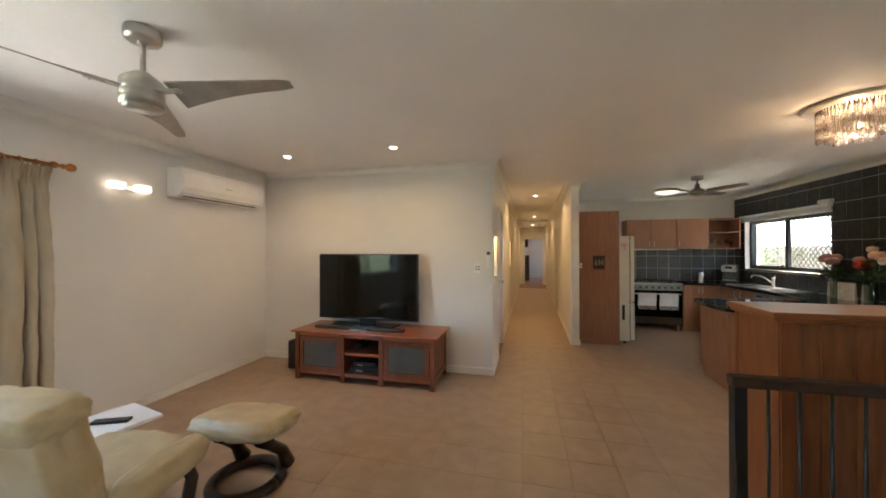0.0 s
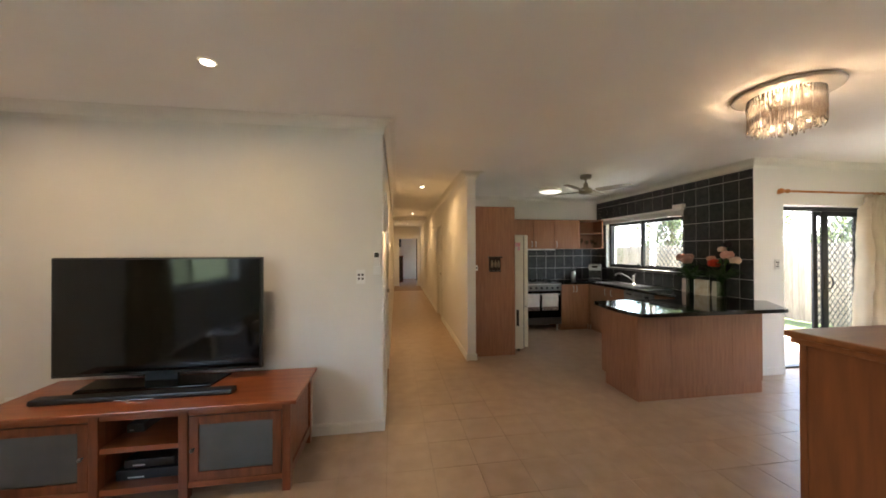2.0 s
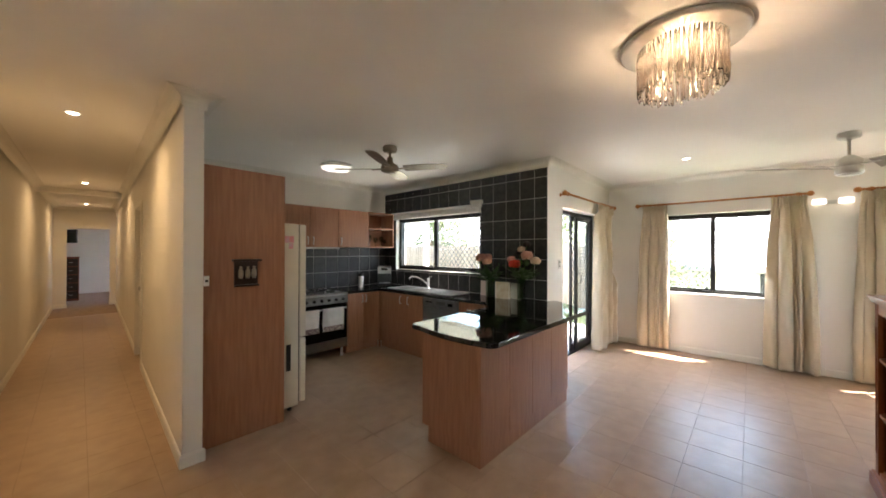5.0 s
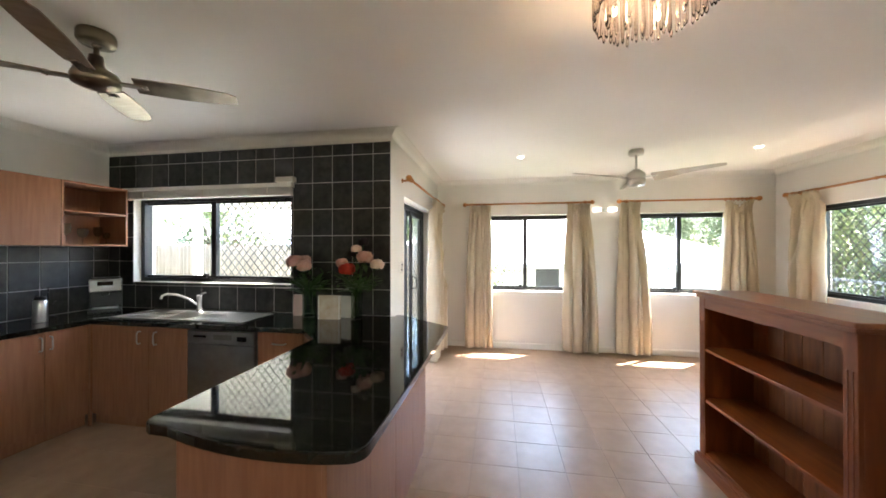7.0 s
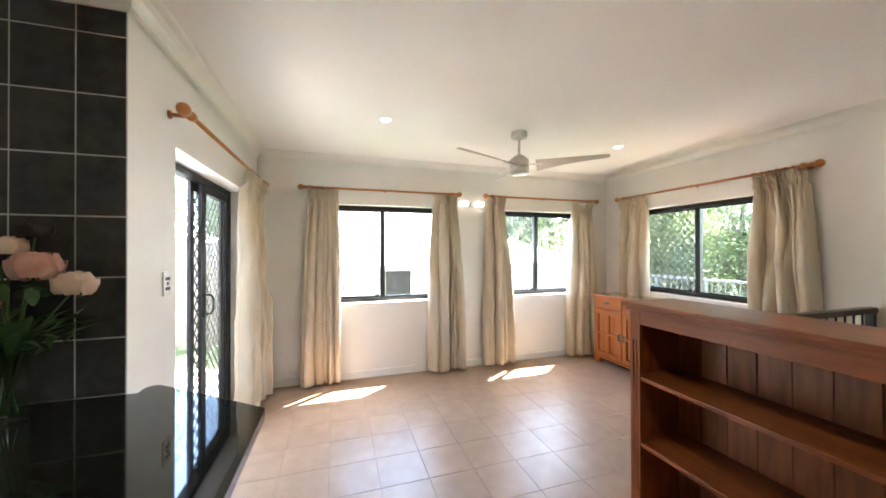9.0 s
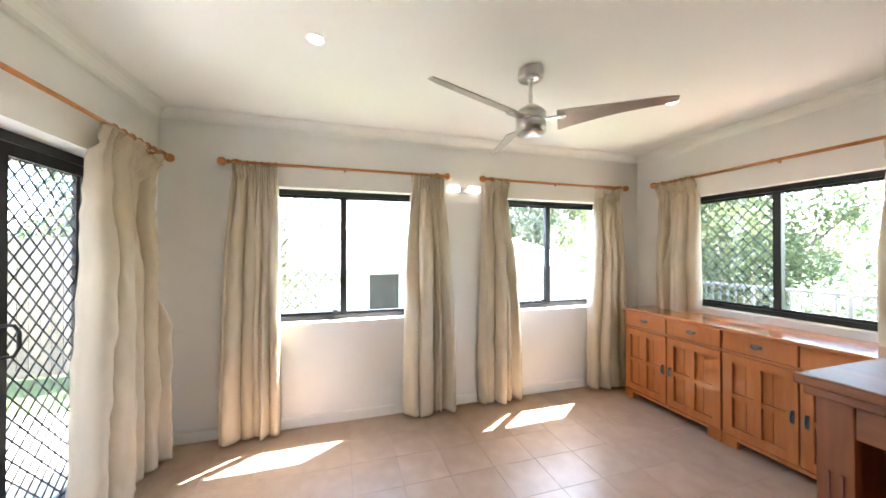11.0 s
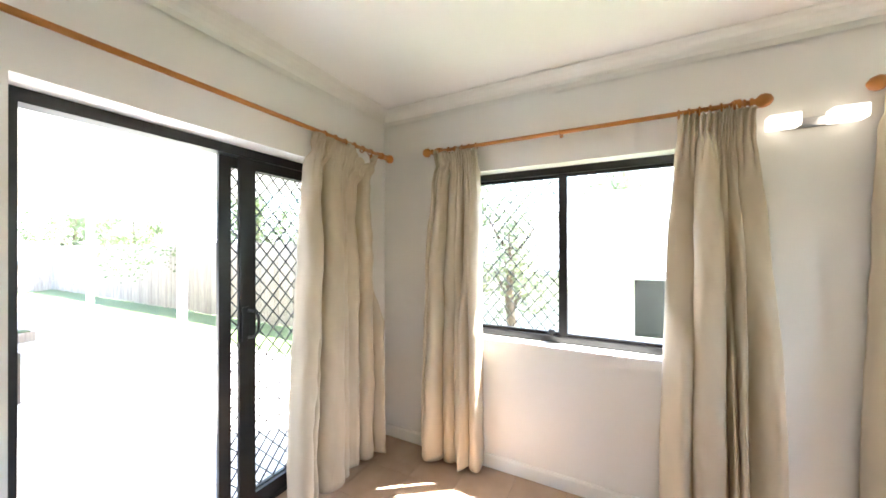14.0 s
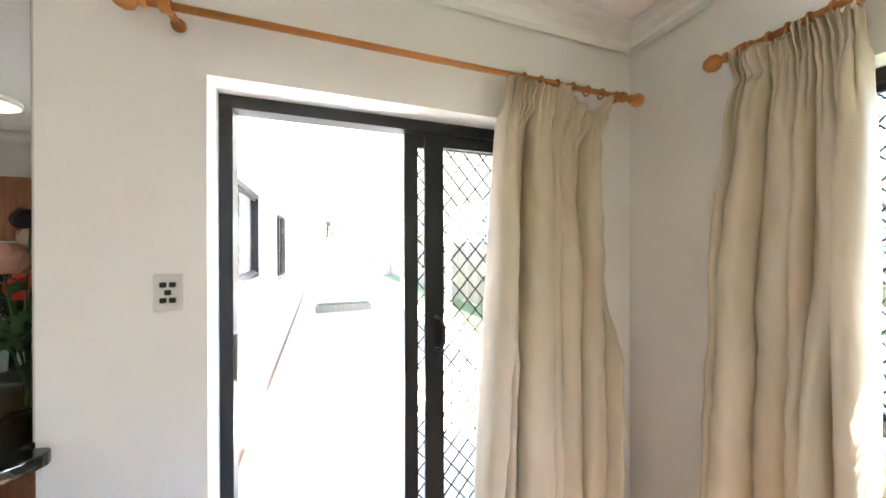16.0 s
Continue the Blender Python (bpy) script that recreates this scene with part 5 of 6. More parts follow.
def chandelier(x, y):
    top = thing("chandelier", "round flush chandelier of hanging clear glass rods, switched on", "chandelier", m=pose(x, y, CEIL))
    bm = bmesh.new()
    turn(bm, [(0.0, -0.001), (0.275, -0.001), (0.28, -0.008), (0.275, -0.020), (0.262, -0.026), (0.0, -0.026)], 48)
    part("ceiling_plate", bm, M["plate"], top, "satin metal ceiling plate")
    rnd = random.Random(4)
    for ring, (rad, n, length) in enumerate(((0.19, 64, 0.225), (0.15, 34, 0.235), (0.09, 14, 0.24))):
        for k in range(n):
            a = 2 * math.pi * (k + 0.3 * rnd.random()) / n
            L = length * rnd.uniform(0.92, 1.06)
            bm = bmesh.new()
            r = 0.0065
            px, py = rad * math.cos(a), rad * math.sin(a)
            w1, w2, w3 = (rnd.uniform(-0.004, 0.004) for _ in range(3))
            tube(bm, [(px, py, -0.03), (px + w1, py + w2, -0.03 - L * 0.25), (px + w3, py + w1, -0.03 - L * 0.5), (px + w2, py + w3, -0.03 - L * 0.75), (px, py, -0.03 - L * 0.95), (px, py, -0.03 - L)], [r * 0.8, r, r * 0.85, r * 1.1, r * 1.05, r * 0.4], 6)
            part("glass_rod", bm, M["crystal"], top).visible_shadow = ring == 0
    for k in range(8):
        a, rb, low = 2 * math.pi * k / 8 + 0.3, 0.125 if k % 2 else 0.10, 0.135 if k % 2 else 0.0
        bm = bmesh.new()
        if low:
            tube(bm, [(rb * math.cos(a), rb * math.sin(a), -0.026), (rb * math.cos(a), rb * math.sin(a), -0.030 - low)], 0.004, 6)
        turn(bm, [(0.0, -0.026), (0.010, -0.026), (0.010, -0.045), (0.006, -0.048)], 12, (rb * math.cos(a), rb * math.sin(a), -low))
        holder = part("bulb_holder", bm, M["plate"], top)
        bm = bmesh.new()
        turn(bm, [(0.0, -0.049), (0.007, -0.05), (0.009, -0.058), (0.009, -0.072), (0.005, -0.082), (0.0, -0.084)], 12, (rb * math.cos(a), rb * math.sin(a), -low))
        part("bulb", bm, M["bulb"], holder, "glowing halogen bulb")
    lamp("chandelier_light", "POINT", (x, y, CEIL - 0.255), 0.45, WARM, 0.03)


M["bulb"] = material("halogen_bulb", (0.9, 0.85, 0.7), 0.3, emit=((1.0, 0.82, 0.55), 0.30))
chandelier(2.715, 3.035)

oy = thing("oyster_light", "round white oyster ceiling light, switched on", "ceiling light", m=pose(2.82, 6.63, CEIL))
bm = bmesh.new()
turn(bm, [(0.0, -0.001), (0.19, -0.001), (0.195, -0.02), (0.19, -0.045), (0.185, -0.046)], 40)
part("rim", bm, M["trim"], oy)
bm = bmesh.new()
turn(bm, [(0.0, -0.085), (0.08, -0.080), (0.15, -0.065), (0.184, -0.046), (0.18, -0.03), (0.0, -0.03)], 40)
part("diffuser", bm, M["glow_white"], oy, "glowing opal diffuser")


def sconce(m, label):
    top = thing("wall_lamp", label, "wall lamp", "twin wall lamps", m)
    boxes("back_plate", M["stainless"], top, ((-0.10, -0.018, 2.055), (0.10, -0.001, 2.10)), bevel=0.003)
    for s in (-1, 1):
        bm = bmesh.new()
        x = s * 0.105
        box(bm, (x - 0.056, -0.095, 2.05), (x + 0.056, -0.022, 2.112), 0.010)
        part("glass_shade", bm, M["glow_warm"], top, "glowing white glass block")


sconce(facing(6.665, 2.06, EAST), "twin white glass wall lamp between the windows, lit")
sconce(facing(3.74, -0.125, SOUTH), "twin white glass wall lamp above the stair, lit")
sconce(facing(-3.21, 2.27, WEST), "twin white glass wall lamp above the armchair, lit")


# ---- outdoors ----
def ground_height(x, y):
    z = -0.10
    if x > 9.3:
        z -= min(1.6, (x - 9.3) * 1.6)
    if y < -2.9:
        z = min(z, -0.10 - min(2.0, (-2.9 - y) * 1.2))
    return z


xs = [-600, -60, -20, -8, -4, 0, 4, 7, 9.3, 9.8, 10.4, 14, 20, 40, 90, 600]
ys = [-600, -90, -40, -15, -8, -5, -3.6, -2.9, 0, 4, 9, 16, 24, 40, 90, 600]
bm = bmesh.new()
gv = [[bm.verts.new((x, y, ground_height(x, y))) for y in ys] for x in xs]
for i in range(len(xs) - 1):
    for j in range(len(ys) - 1):
        bm.faces.new((gv[i][j], gv[i + 1][j], gv[i + 1][j + 1], gv[i][j + 1]))
structure("ground", bm, M["grass"], "mown green lawn falling away to the neighbours", "lawn")

bm = bmesh.new()
box(bm, (4.58, 4.73, -0.14), (7.76, 22.5, -0.075))
patio = structure("pavement", bm, M["grout"], "pale square paved patio beside the house", "paving")
pv = bmesh.new()
box(pv, (0.003, 0.003, 0), (0.447, 0.447, 0.018), 0.003)
pv_mesh = mesh_of("paver", pv, M["paving"])
for i in range(7):
    for j in range(26):
        ob = new("paver", pv_mesh)
        ob.parent, ob.location = patio, (4.595 + i * 0.45, 4.745 + j * 0.45, -0.076)

# the posts carry the far part; the unseen near end is added to shade the kitchen
bm = bmesh.new()
box(bm, (4.59, 5.9, 2.46), (7.95, 16.0, 2.54))
box(bm, (7.83, 5.9, 2.36), (7.95, 16.0, 2.459))
structure("patio_roof", bm, M["trim"], "white patio roof over the paving, its unseen near end added to shade the kitchen window", "patio roof")
for y in (10.0, 14.3):
    p = thing("patio_post", "white square patio post standing on the paving", "post", "patio posts")
    boxes("post", M["trim"], p, ((7.66, y - 0.06, -0.06), (7.78, y + 0.06, 2.459)), bevel=0.006)
    boxes("post_base", M["trim"], p, ((7.63, y - 0.09, -0.062), (7.81, y + 0.09, 0.04)), bevel=0.006)
pl = thing("planter_box", "low pale timber planter box on the paving", "planter")
boxes("planter_body", M["fence"], pl, ((5.0, 11.6, -0.058), (6.3, 12.0, 0.10)), bevel=0.01)
boxes("planter_soil", M["grass"], pl, ((5.05, 11.65, 0.10), (6.25, 11.95, 0.115)))


def paling_fence(m, length, label, height=1.72):
    top = thing("fence", label, "fence", m=m)
    n = int(length / 0.112)
    bm = bmesh.new()
    box(bm, (0, 0, 0), (0.106, 0.016, height), 0.002)
    data = mesh_of("paling", bm, M["fence"])
    rnd = random.Random(3)
    for i in range(n):
        ob = new("paling", data)
        ob.parent = top
        ob.matrix_local = Matrix.Translation((i * 0.112, rnd.uniform(-0.004, 0.004), rnd.uniform(-0.02, 0.02)))
    for z in (0.35, 1.35):
        boxes("rail", M["fence"], top, ((0, 0.022, z), (length, 0.06, z + 0.08)))
    for k in range(int(length / 2.4) + 1):
        boxes("fence_post", M["fence"], top, ((k * 2.4, 0.062, -0.1), (k * 2.4 + 0.1, 0.16, height)))


paling_fence(pose(9.05, 23.0, -0.08, 0, 0, -90), 17.6, "weathered timber paling fence beside the lawn strip")
paling_fence(pose(4.4, 22.6, -0.08), 4.7, "weathered timber paling fence closing the yard", height=1.9)
hs = thing("hose_reel", "blue coiled garden hose hanging on the fence", "garden hose")
bm = bmesh.new()
for r in (0.16, 0.19, 0.22):
    tube(bm, [(7.9 + r * math.cos(k * 0.4), 22.52 - 0.01 * (r * 20 - 3), 1.0 + 1.3 * r * math.sin(k * 0.4)) for k in range(17)], 0.018, 6)
part("hose", bm, material("blue_hose", (0.05, 0.25, 0.40), 0.5), hs)
boxes("bracket", M["black_metal"], hs, ((7.86, 22.5, 0.96), (7.94, 22.6, 1.04)))


def neighbour(name, x0, x1, y0, y1, base, gutter, ridge, label, openings):
    top = thing(name, label, "house", "neighbouring houses")
    boxes("wall", M["render"], top, ((x0, y0, base), (x1, y1, gutter)))
    bm = bmesh.new()
    o, c = 0.5, (x1 - x0) / 2 + 0.0
    a = [bm.verts.new(v) for v in ((x0 - o, y0 - o, gutter), (x1 + o, y0 - o, gutter), (x1 + o, y1 + o, gutter), (x0 - o, y1 + o, gutter))]
    b = [bm.verts.new(v) for v in (((x0 + x1) / 2, y0 + c, ridge), ((x0 + x1) / 2, y1 - c, ridge))]
    for f in ((a[0], a[1], b[0]), (a[1], a[2], b[1], b[0]), (a[2], a[3], b[1]), (a[3], a[0], b[0], b[1]), (a[3], a[2], a[1], a[0])):
        bm.faces.new(f)
    roof = part("roof", bm, M["roof"], top, "pale metal hip roof")
    boxes("gutter", M["gutter"], roof, ((x0 - o - 0.1, y0 - o, gutter - 0.06), (x0 - o, y1 + o, gutter + 0.05)), ((x0 - o, y0 - o - 0.1, gutter - 0.06), (x1 + o, y0 - o, gutter + 0.05)))
    for ya, yb, za, zb in openings:
        win = boxes("window", M["black_metal"], top, ((x0 - 0.03, ya, za), (x0 + 0.02, yb, za + 0.04)), ((x0 - 0.03, ya, zb - 0.04), (x0 + 0.02, yb, zb)), ((x0 - 0.03, ya, za), (x0 + 0.02, ya + 0.04, zb)), ((x0 - 0.03, yb - 0.04, za), (x0 + 0.02, yb, zb)))
        boxes("pane", M["black_plastic"], win, ((x0 - 0.012, ya + 0.04, za + 0.04), (x0 - 0.004, yb - 0.04, zb - 0.04)))


neighbour("neighbour_house", 10.6, 19.0, -2.5, 7.5, -1.7, 1.12, 3.1, "rendered neighbouring house with a pale hip roof below the windows", [(2.02, 2.62, 0.12, 1.0)])
neighbour("neighbour_house", 12.5, 21.0, 10.5, 24.0, -1.7, 1.6, 3.8, "pale roofed neighbouring house behind the paling fence", [(13.0, 14.5, 0.2, 1.2), (18, 19.5, 0.2, 1.2)])


def leaf_cloud(rnd, n, shape, size):
    """Many small leaves scattered in uneven clumps."""
    bm = bmesh.new()
    clumps = [(Vector((rnd.gauss(0, 0.42), rnd.gauss(0, 0.42), rnd.gauss(0, 0.36))), rnd.uniform(0.16, 0.36)) for _ in range(46)]
    for _ in range(n):
        c, r = clumps[int(rnd.random() ** 1.2 * len(clumps))]
        v = Vector((rnd.gauss(0, 1), rnd.gauss(0, 1), rnd.gauss(0, 1))).normalized() * r * rnd.uniform(0.55, 1.0)
        p = c + v
        p = Vector((p.x * shape[0], p.y * shape[0], p.z * shape[1]))
        a = Vector((rnd.gauss(0, 1), rnd.gauss(0, 1), rnd.gauss(0, 0.6))).normalized()
        b = a.orthogonal().normalized()
        b.rotate(Matrix.Rotation(rnd.uniform(0, 6.28), 3, a))
        s = size * rnd.uniform(0.6, 1.3)
        q = [p, p + a * s * 0.5 + b * s * 0.28, p + a * s, p + a * s * 0.5 - b * s * 0.28]
        bm.faces.new([bm.verts.new(x) for x in q])
    return bm


def tree(name, x, y, base, height, spread, seed, leaves, size, label, category="tree"):
    rnd = random.Random(seed)
    top = thing(name, label, category, "garden trees" if category == "tree" else "", pose(x, y, base))
    crown_z = height * 0.62
    bm = bmesh.new()
    tube(bm, [(0, 0, -0.2), (0.04, 0.02, height * 0.2), (-0.03, 0.05, height * 0.4), (0.02, 0, height * 0.6), (0.05, 0, height * 0.85)], [0.05 * spread + 0.05, 0.045 * spread + 0.04, 0.04 * spread + 0.03, 0.03 * spread + 0.015, 0.012], 9)
    for k in range(7):
        a = k * 2.4
        r = spread * rnd.uniform(0.35, 0.6)
        z = height * rnd.uniform(0.25, 0.6)
        tube(bm, [(0, 0, z), (r * 0.5 * math.cos(a), r * 0.5 * math.sin(a), z + height * 0.10), (r * math.cos(a), r * math.sin(a), z + height * 0.22)], [0.04, 0.026, 0.01], 6)
    part("trunk", bm, M["bark"], top)
    crown = part("crown", leaf_cloud(rnd, leaves, (spread, height * 0.5), size), M["leaf"], top)
    crown.location = (0, 0, crown_z)
    return top


t1 = tree("tree", 8.6, -6.4, -2.1, 6.2, 2.5, 11, 22000, 0.095, "dense green garden tree beyond the deck")
for x, y, z, a, s in ((8.6, -4.5, -2.1, 130, 0.72), (10.9, -5.2, -2.3, 160, 1.0), (12.5, -9.0, -2.5, 250, 1.25), (-1.0, -22.0, -2.1, 200, 1.1), (5.0, -24.0, -2.1, 20, 1.25), (20.5, 3.0, -1.7, 110, 1.25), (20.2, -4.6, -1.7, 10, 1.3), (21.0, -8.2, -1.7, 77, 1.35), (19.8, -11.6, -1.7, 210, 1.3), (16.8, -6.2, -1.7, 33, 1.15), (21.5, 9.0, -1.7, 300, 1.2),
                      (13.5, 8.9, -1.7, 45, 0.95), (10.6, 20.0, -1.4, 145, 0.85), (10.4, 25.5, -1.4, 222, 0.95), (5.5, 25.5, -0.1, 80, 0.8), (11.0, 12.8, -1.5, 15, 0.92)):
    o = copy_thing(t1, pose(x, y, z, 0, 0, a) @ Matrix.Scale(1, 4))
    o.scale = (s, s, s)
sh = tree("shrub", 9.2, 4.2, -0.1, 2.55, 0.72, 5, 3000, 0.085, "leafy green shrub outside the dining window", "shrub")

for ch in sh.children:
    if ch.name.startswith("crown"):
        ch.data.materials[0] = M["leaf_sunlit"]
# unseen pale slab, added to bounce sun through the west window onto the ceiling
bm = bmesh.new()
box(bm, (-7.5, -5.0, -0.14), (-3.45, 7.0, -0.07))
structure("side_pavement", bm, M["paving"], "unseen pale slab added outside the west wall to bounce light onto the ceiling", "paving")

bm = bmesh.new()
box(bm, (1.0, -2.75, -0.14), (9.0, -0.37, -0.05))
structure("deck", bm, M["paving"], "pale deck outside the dining window", "deck")
dr = thing("deck_railing", "grey metal railing along the deck", "railing")
boxes("handrail", M["grey_paint"], dr, ((1.0, -2.70, 0.93), (9.0, -2.64, 0.97)), bevel=0.004)
boxes("bottom_rail", M["grey_paint"], dr, ((1.0, -2.69, 0.03), (9.0, -2.65, 0.06)))
for k in range(9):
    boxes("railing_post", M["grey_paint"], dr, ((1.0 + k * 0.995, -2.69, -0.05), (1.04 + k * 0.995, -2.65, 0.93)))
bm = bmesh.new()
box(bm, (-0.007, -0.007, 0.06), (0.007, 0.007, 0.93))
bal = mesh_of("baluster", bm, M["grey_paint"])
for k in range(72):
    ob = new("baluster", bal)
    ob.parent, ob.location = dr, (1.06 + k * 0.11, -2.67, 0)


# ---- small things: kitchen bench, wall fittings, far rooms ----
def switch_plate(m, w, h, dots, label, plate="white_plastic"):
    """A wall plate with dark rockers; local x along the wall, local y into it, centred."""
    top = thing("switch_plate", label, "light switch", "wall switches", m)
    boxes("plate", M[plate], top, ((-w / 2, -0.009, -h / 2), (w / 2, -0.001, h / 2)), bevel=0.002)
    for x, z in dots:
        bm = bmesh.new()
        box(bm, (x - 0.009, -0.0125, z - 0.0085), (x + 0.009, -0.008, z + 0.0085), 0.0034)
        part("rocker", bm, M["black_plastic"], top)


switch_plate(pose(-0.178, 4.0, 1.284), 0.072, 0.116, [(x, z) for x in (-0.015, 0.015) for z in (-0.016, 0.016)], "white wall plate with four dark switches near the hall")
switch_plate(pose(4.67, 4.527, 1.322), 0.076, 0.120, [(x, z) for x in (-0.0125, 0.0125) for z in (-0.025, 0.025)] + [(0, 0)], "satin grey wall plate with five dark switches beside the sliding door", plate="pale_plate")
switch_plate(pose(1.26, 5.748, 1.255), 0.035, 0.075, [(0, 0.0)], "small white switch on the pantry panel")
switch_plate(pose(-2.60, 4.0, 0.42), 0.115, 0.072, [(-0.03, 0), (0.03, 0)], "white power outlet low on the wall")
ac = thing("remote_holder", "white air conditioner remote in its wall holder", "remote control", m=pose(-0.048, 4.0, 1.40))
boxes("remote", M["white_plastic"], ac, ((-0.025, -0.024, -0.085), (0.025, -0.006, 0.09)), bevel=0.004)
boxes("display", M["frosted"], ac, ((-0.019, -0.0255, 0.045), (0.019, -0.0235, 0.082)), label="grey display")
boxes("holder", M["white_plastic"], ac, ((-0.031, -0.030, -0.10), (0.031, -0.001, -0.03)), bevel=0.004)

kb = thing("key_box", "small carved wooden key holder hanging on the pantry panel", "wall ornament", m=pose(1.525, 5.749, 1.31))
boxes("back_panel", M["dark_wood"], kb, ((-0.085, -0.012, -0.10), (0.085, -0.001, 0.085)), bevel=0.002)
boxes("ledge", M["dark_wood"], kb, ((-0.10, -0.06, 0.086), (0.10, -0.001, 0.104)), bevel=0.004)
boxes("bottom_rail", M["dark_wood"], kb, ((-0.085, -0.045, -0.112), (0.085, -0.001, -0.098)), bevel=0.003)
for x in (-0.045, 0.005, 0.05):
    bm = bmesh.new()
    turn(bm, [(0.0, -0.05), (0.014, -0.05), (0.02, -0.02), (0.016, 0.02), (0.009, 0.03), (0.012, 0.045), (0, 0.05)], 12, (x, -0.03, 0.0))
    part("ornament", bm, M["bronze"], kb, "small turned ornament")


def roller_blind():
    top = thing("window_blind", "white venetian blind drawn up above the kitchen window", "blind", m=facing(4.349, 7.37, EAST))
    w = 1.90
    boxes("headrail", M["white_plastic"], top, ((0.0, -0.062, 2.085), (w, -0.010, 2.125)), bevel=0.003)
    for k in range(9):
        z = 2.079 - k * 0.0062
        boxes("slat", M["white_plastic"], top, ((0.015, -0.060, z - 0.0022), (w - 0.015, -0.012, z + 0.0008)))
    boxes("bottom_rail", M["white_plastic"], top, ((0.012, -0.060, 2.008), (w - 0.012, -0.012, 2.0225)), bevel=0.003)
    for x in (0.25, 0.95, 1.65):
        boxes("cord", M["trim"], top, ((x - 0.008, -0.064, 2.010), (x + 0.008, -0.0615, 2.084)))
    boxes("end_bracket", M["trim"], top, ((w - 0.16, -0.07, 2.128), (w + 0.02, -0.010, 2.178)), bevel=0.004)


roller_blind()

cm = thing("coffee_machine", "black and steel coffee machine in the corner of the bench", "coffee machine", m=pose(4.12, 7.33, 0.9005, 0, 0, -38) @ Matrix.Scale(0.88, 4))
boxes("body", M["black_plastic"], cm, ((-0.13, 0.0, 0.0), (0.13, 0.14, 0.355)), bevel=0.015)
boxes("base", M["black_plastic"], cm, ((-0.13, -0.14, 0.0), (0.13, -0.001, 0.045)), bevel=0.008)
boxes("drip_tray", M["stainless"], cm, ((-0.10, -0.13, 0.0452), (0.10, -0.01, 0.052)), bevel=0.002)
head = boxes("head", M["mid_steel"], cm, ((-0.125, -0.12, 0.225), (0.125, -0.001, 0.36)), bevel=0.012, label="brushed steel brewing head")
boxes("spout", M["black_plastic"], head, ((-0.03, -0.09, 0.18), (0.03, -0.04, 0.2245)), bevel=0.006)
boxes("display", M["gloss_black"], head, ((-0.06, -0.1225, 0.29), (0.06, -0.1195, 0.335)), bevel=0.001)
boxes("lid", M["black_plastic"], cm, ((-0.11, -0.09, 0.3605), (0.11, 0.13, 0.375)), bevel=0.004)
th = thing("flask", "brushed steel flask with a dark lid on the bench", "flask", m=pose(3.62, 7.28, 0.9005))
bm = bmesh.new()
turn(bm, [(0.0, 0.0), (0.042, 0.0), (0.044, 0.01), (0.042, 0.17), (0.034, 0.185)], 24)
part("body", bm, M["stainless"], th)
bm = bmesh.new()
turn(bm, [(0.034, 0.185), (0.034, 0.205), (0.028, 0.212), (0, 0.213)], 24)
part("lid", bm, M["black_plastic"], th)
cr = thing("cup_rack", "small black wire cup rack against the splashback", "rack", m=pose(3.80, 7.50, 0.9005))
bm = bmesh.new()
tube(bm, [(0, 0, 0.0), (0, 0, 0.26)], 0.006, 8)
part("stem", bm, M["black_metal"], cr)
for z, a in ((0.10, 0.4), (0.16, 2.4), (0.22, 4.2)):
    bm = bmesh.new()
    tube(bm, [(0, 0, z), (0.05 * math.cos(a), 0.05 * math.sin(a), z + 0.01), (0.075 * math.cos(a), 0.075 * math.sin(a), z + 0.035)], 0.004, 6)
    part("hook", bm, M["black_metal"], cr)
bm = bmesh.new()
turn(bm, [(0.0, 0.0), (0.055, 0.0), (0.055, 0.008), (0.0, 0.010)], 20)
part("foot", bm, M["black_metal"], cr)

for x, r, h in ((3.86, 0.034, 0.19), (3.98, 0.040, 0.15), (4.10, 0.036, 0.17), (4.17, 0.03, 0.12)):
    g = thing("wine_glass", "clear stemmed glass standing on the open shelf", "glass", "shelf glasses", pose(x, 7.40, 1.5465))
    bm = bmesh.new()
    turn(bm, [(0.0, 0.0), (r * 0.9, 0.0), (r * 0.85, 0.004), (0.005, 0.008), (0.004, h * 0.4), (r * 0.7, h * 0.52), (r, h * 0.75), (r * 0.85, h), (r * 0.82, h), (r * 0.96, h * 0.75), (r * 0.66, h * 0.54), (0.0, h * 0.45)], 18)
    part("glass_body", bm, M["vase"], g)


def bloom(bm, c, r, rnd):
    """A round double flower head of cupped, overlapping petals."""
    for layer, (rad, n, el, size) in enumerate(((1.0, 7, -8, 0.62), (0.95, 7, 22, 0.58), (0.84, 6, 46, 0.50), (0.66, 5, 64, 0.42), (0.50, 3, 80, 0.36))):
        for k in range(n):
            az = 2 * math.pi * (k + 0.5 * (layer % 2) + rnd.uniform(-0.15, 0.15)) / n
            e = radians(el + rnd.uniform(-9, 9))
            rr = r * rad * rnd.uniform(0.92, 1.06)
            grid = []
            for i in range(5):
                row = []
                for j in range(5):
                    u, v = (i - 2) / 2, (j - 2) / 2
                    narrow = 1 - 0.35 * max(0, -v) - 0.25 * max(0, v) ** 2
                    ee, aa = e + v * size * 0.9, az + u * size * narrow / max(0.35, math.cos(e))
                    lift = rr * (1 + 0.05 * u * u + 0.10 * max(0, v) ** 2 + rnd.uniform(-0.015, 0.015))
                    row.append(bm.verts.new((c[0] + lift * math.cos(ee) * math.cos(aa), c[1] + lift * math.cos(ee) * math.sin(aa), c[2] + 0.9 * lift * math.sin(ee))))
                grid.append(row)
            for i in range(4):
                for j in range(4):
                    bm.faces.new((grid[i][j], grid[i + 1][j], grid[i + 1][j + 1], grid[i][j + 1])).smooth = True


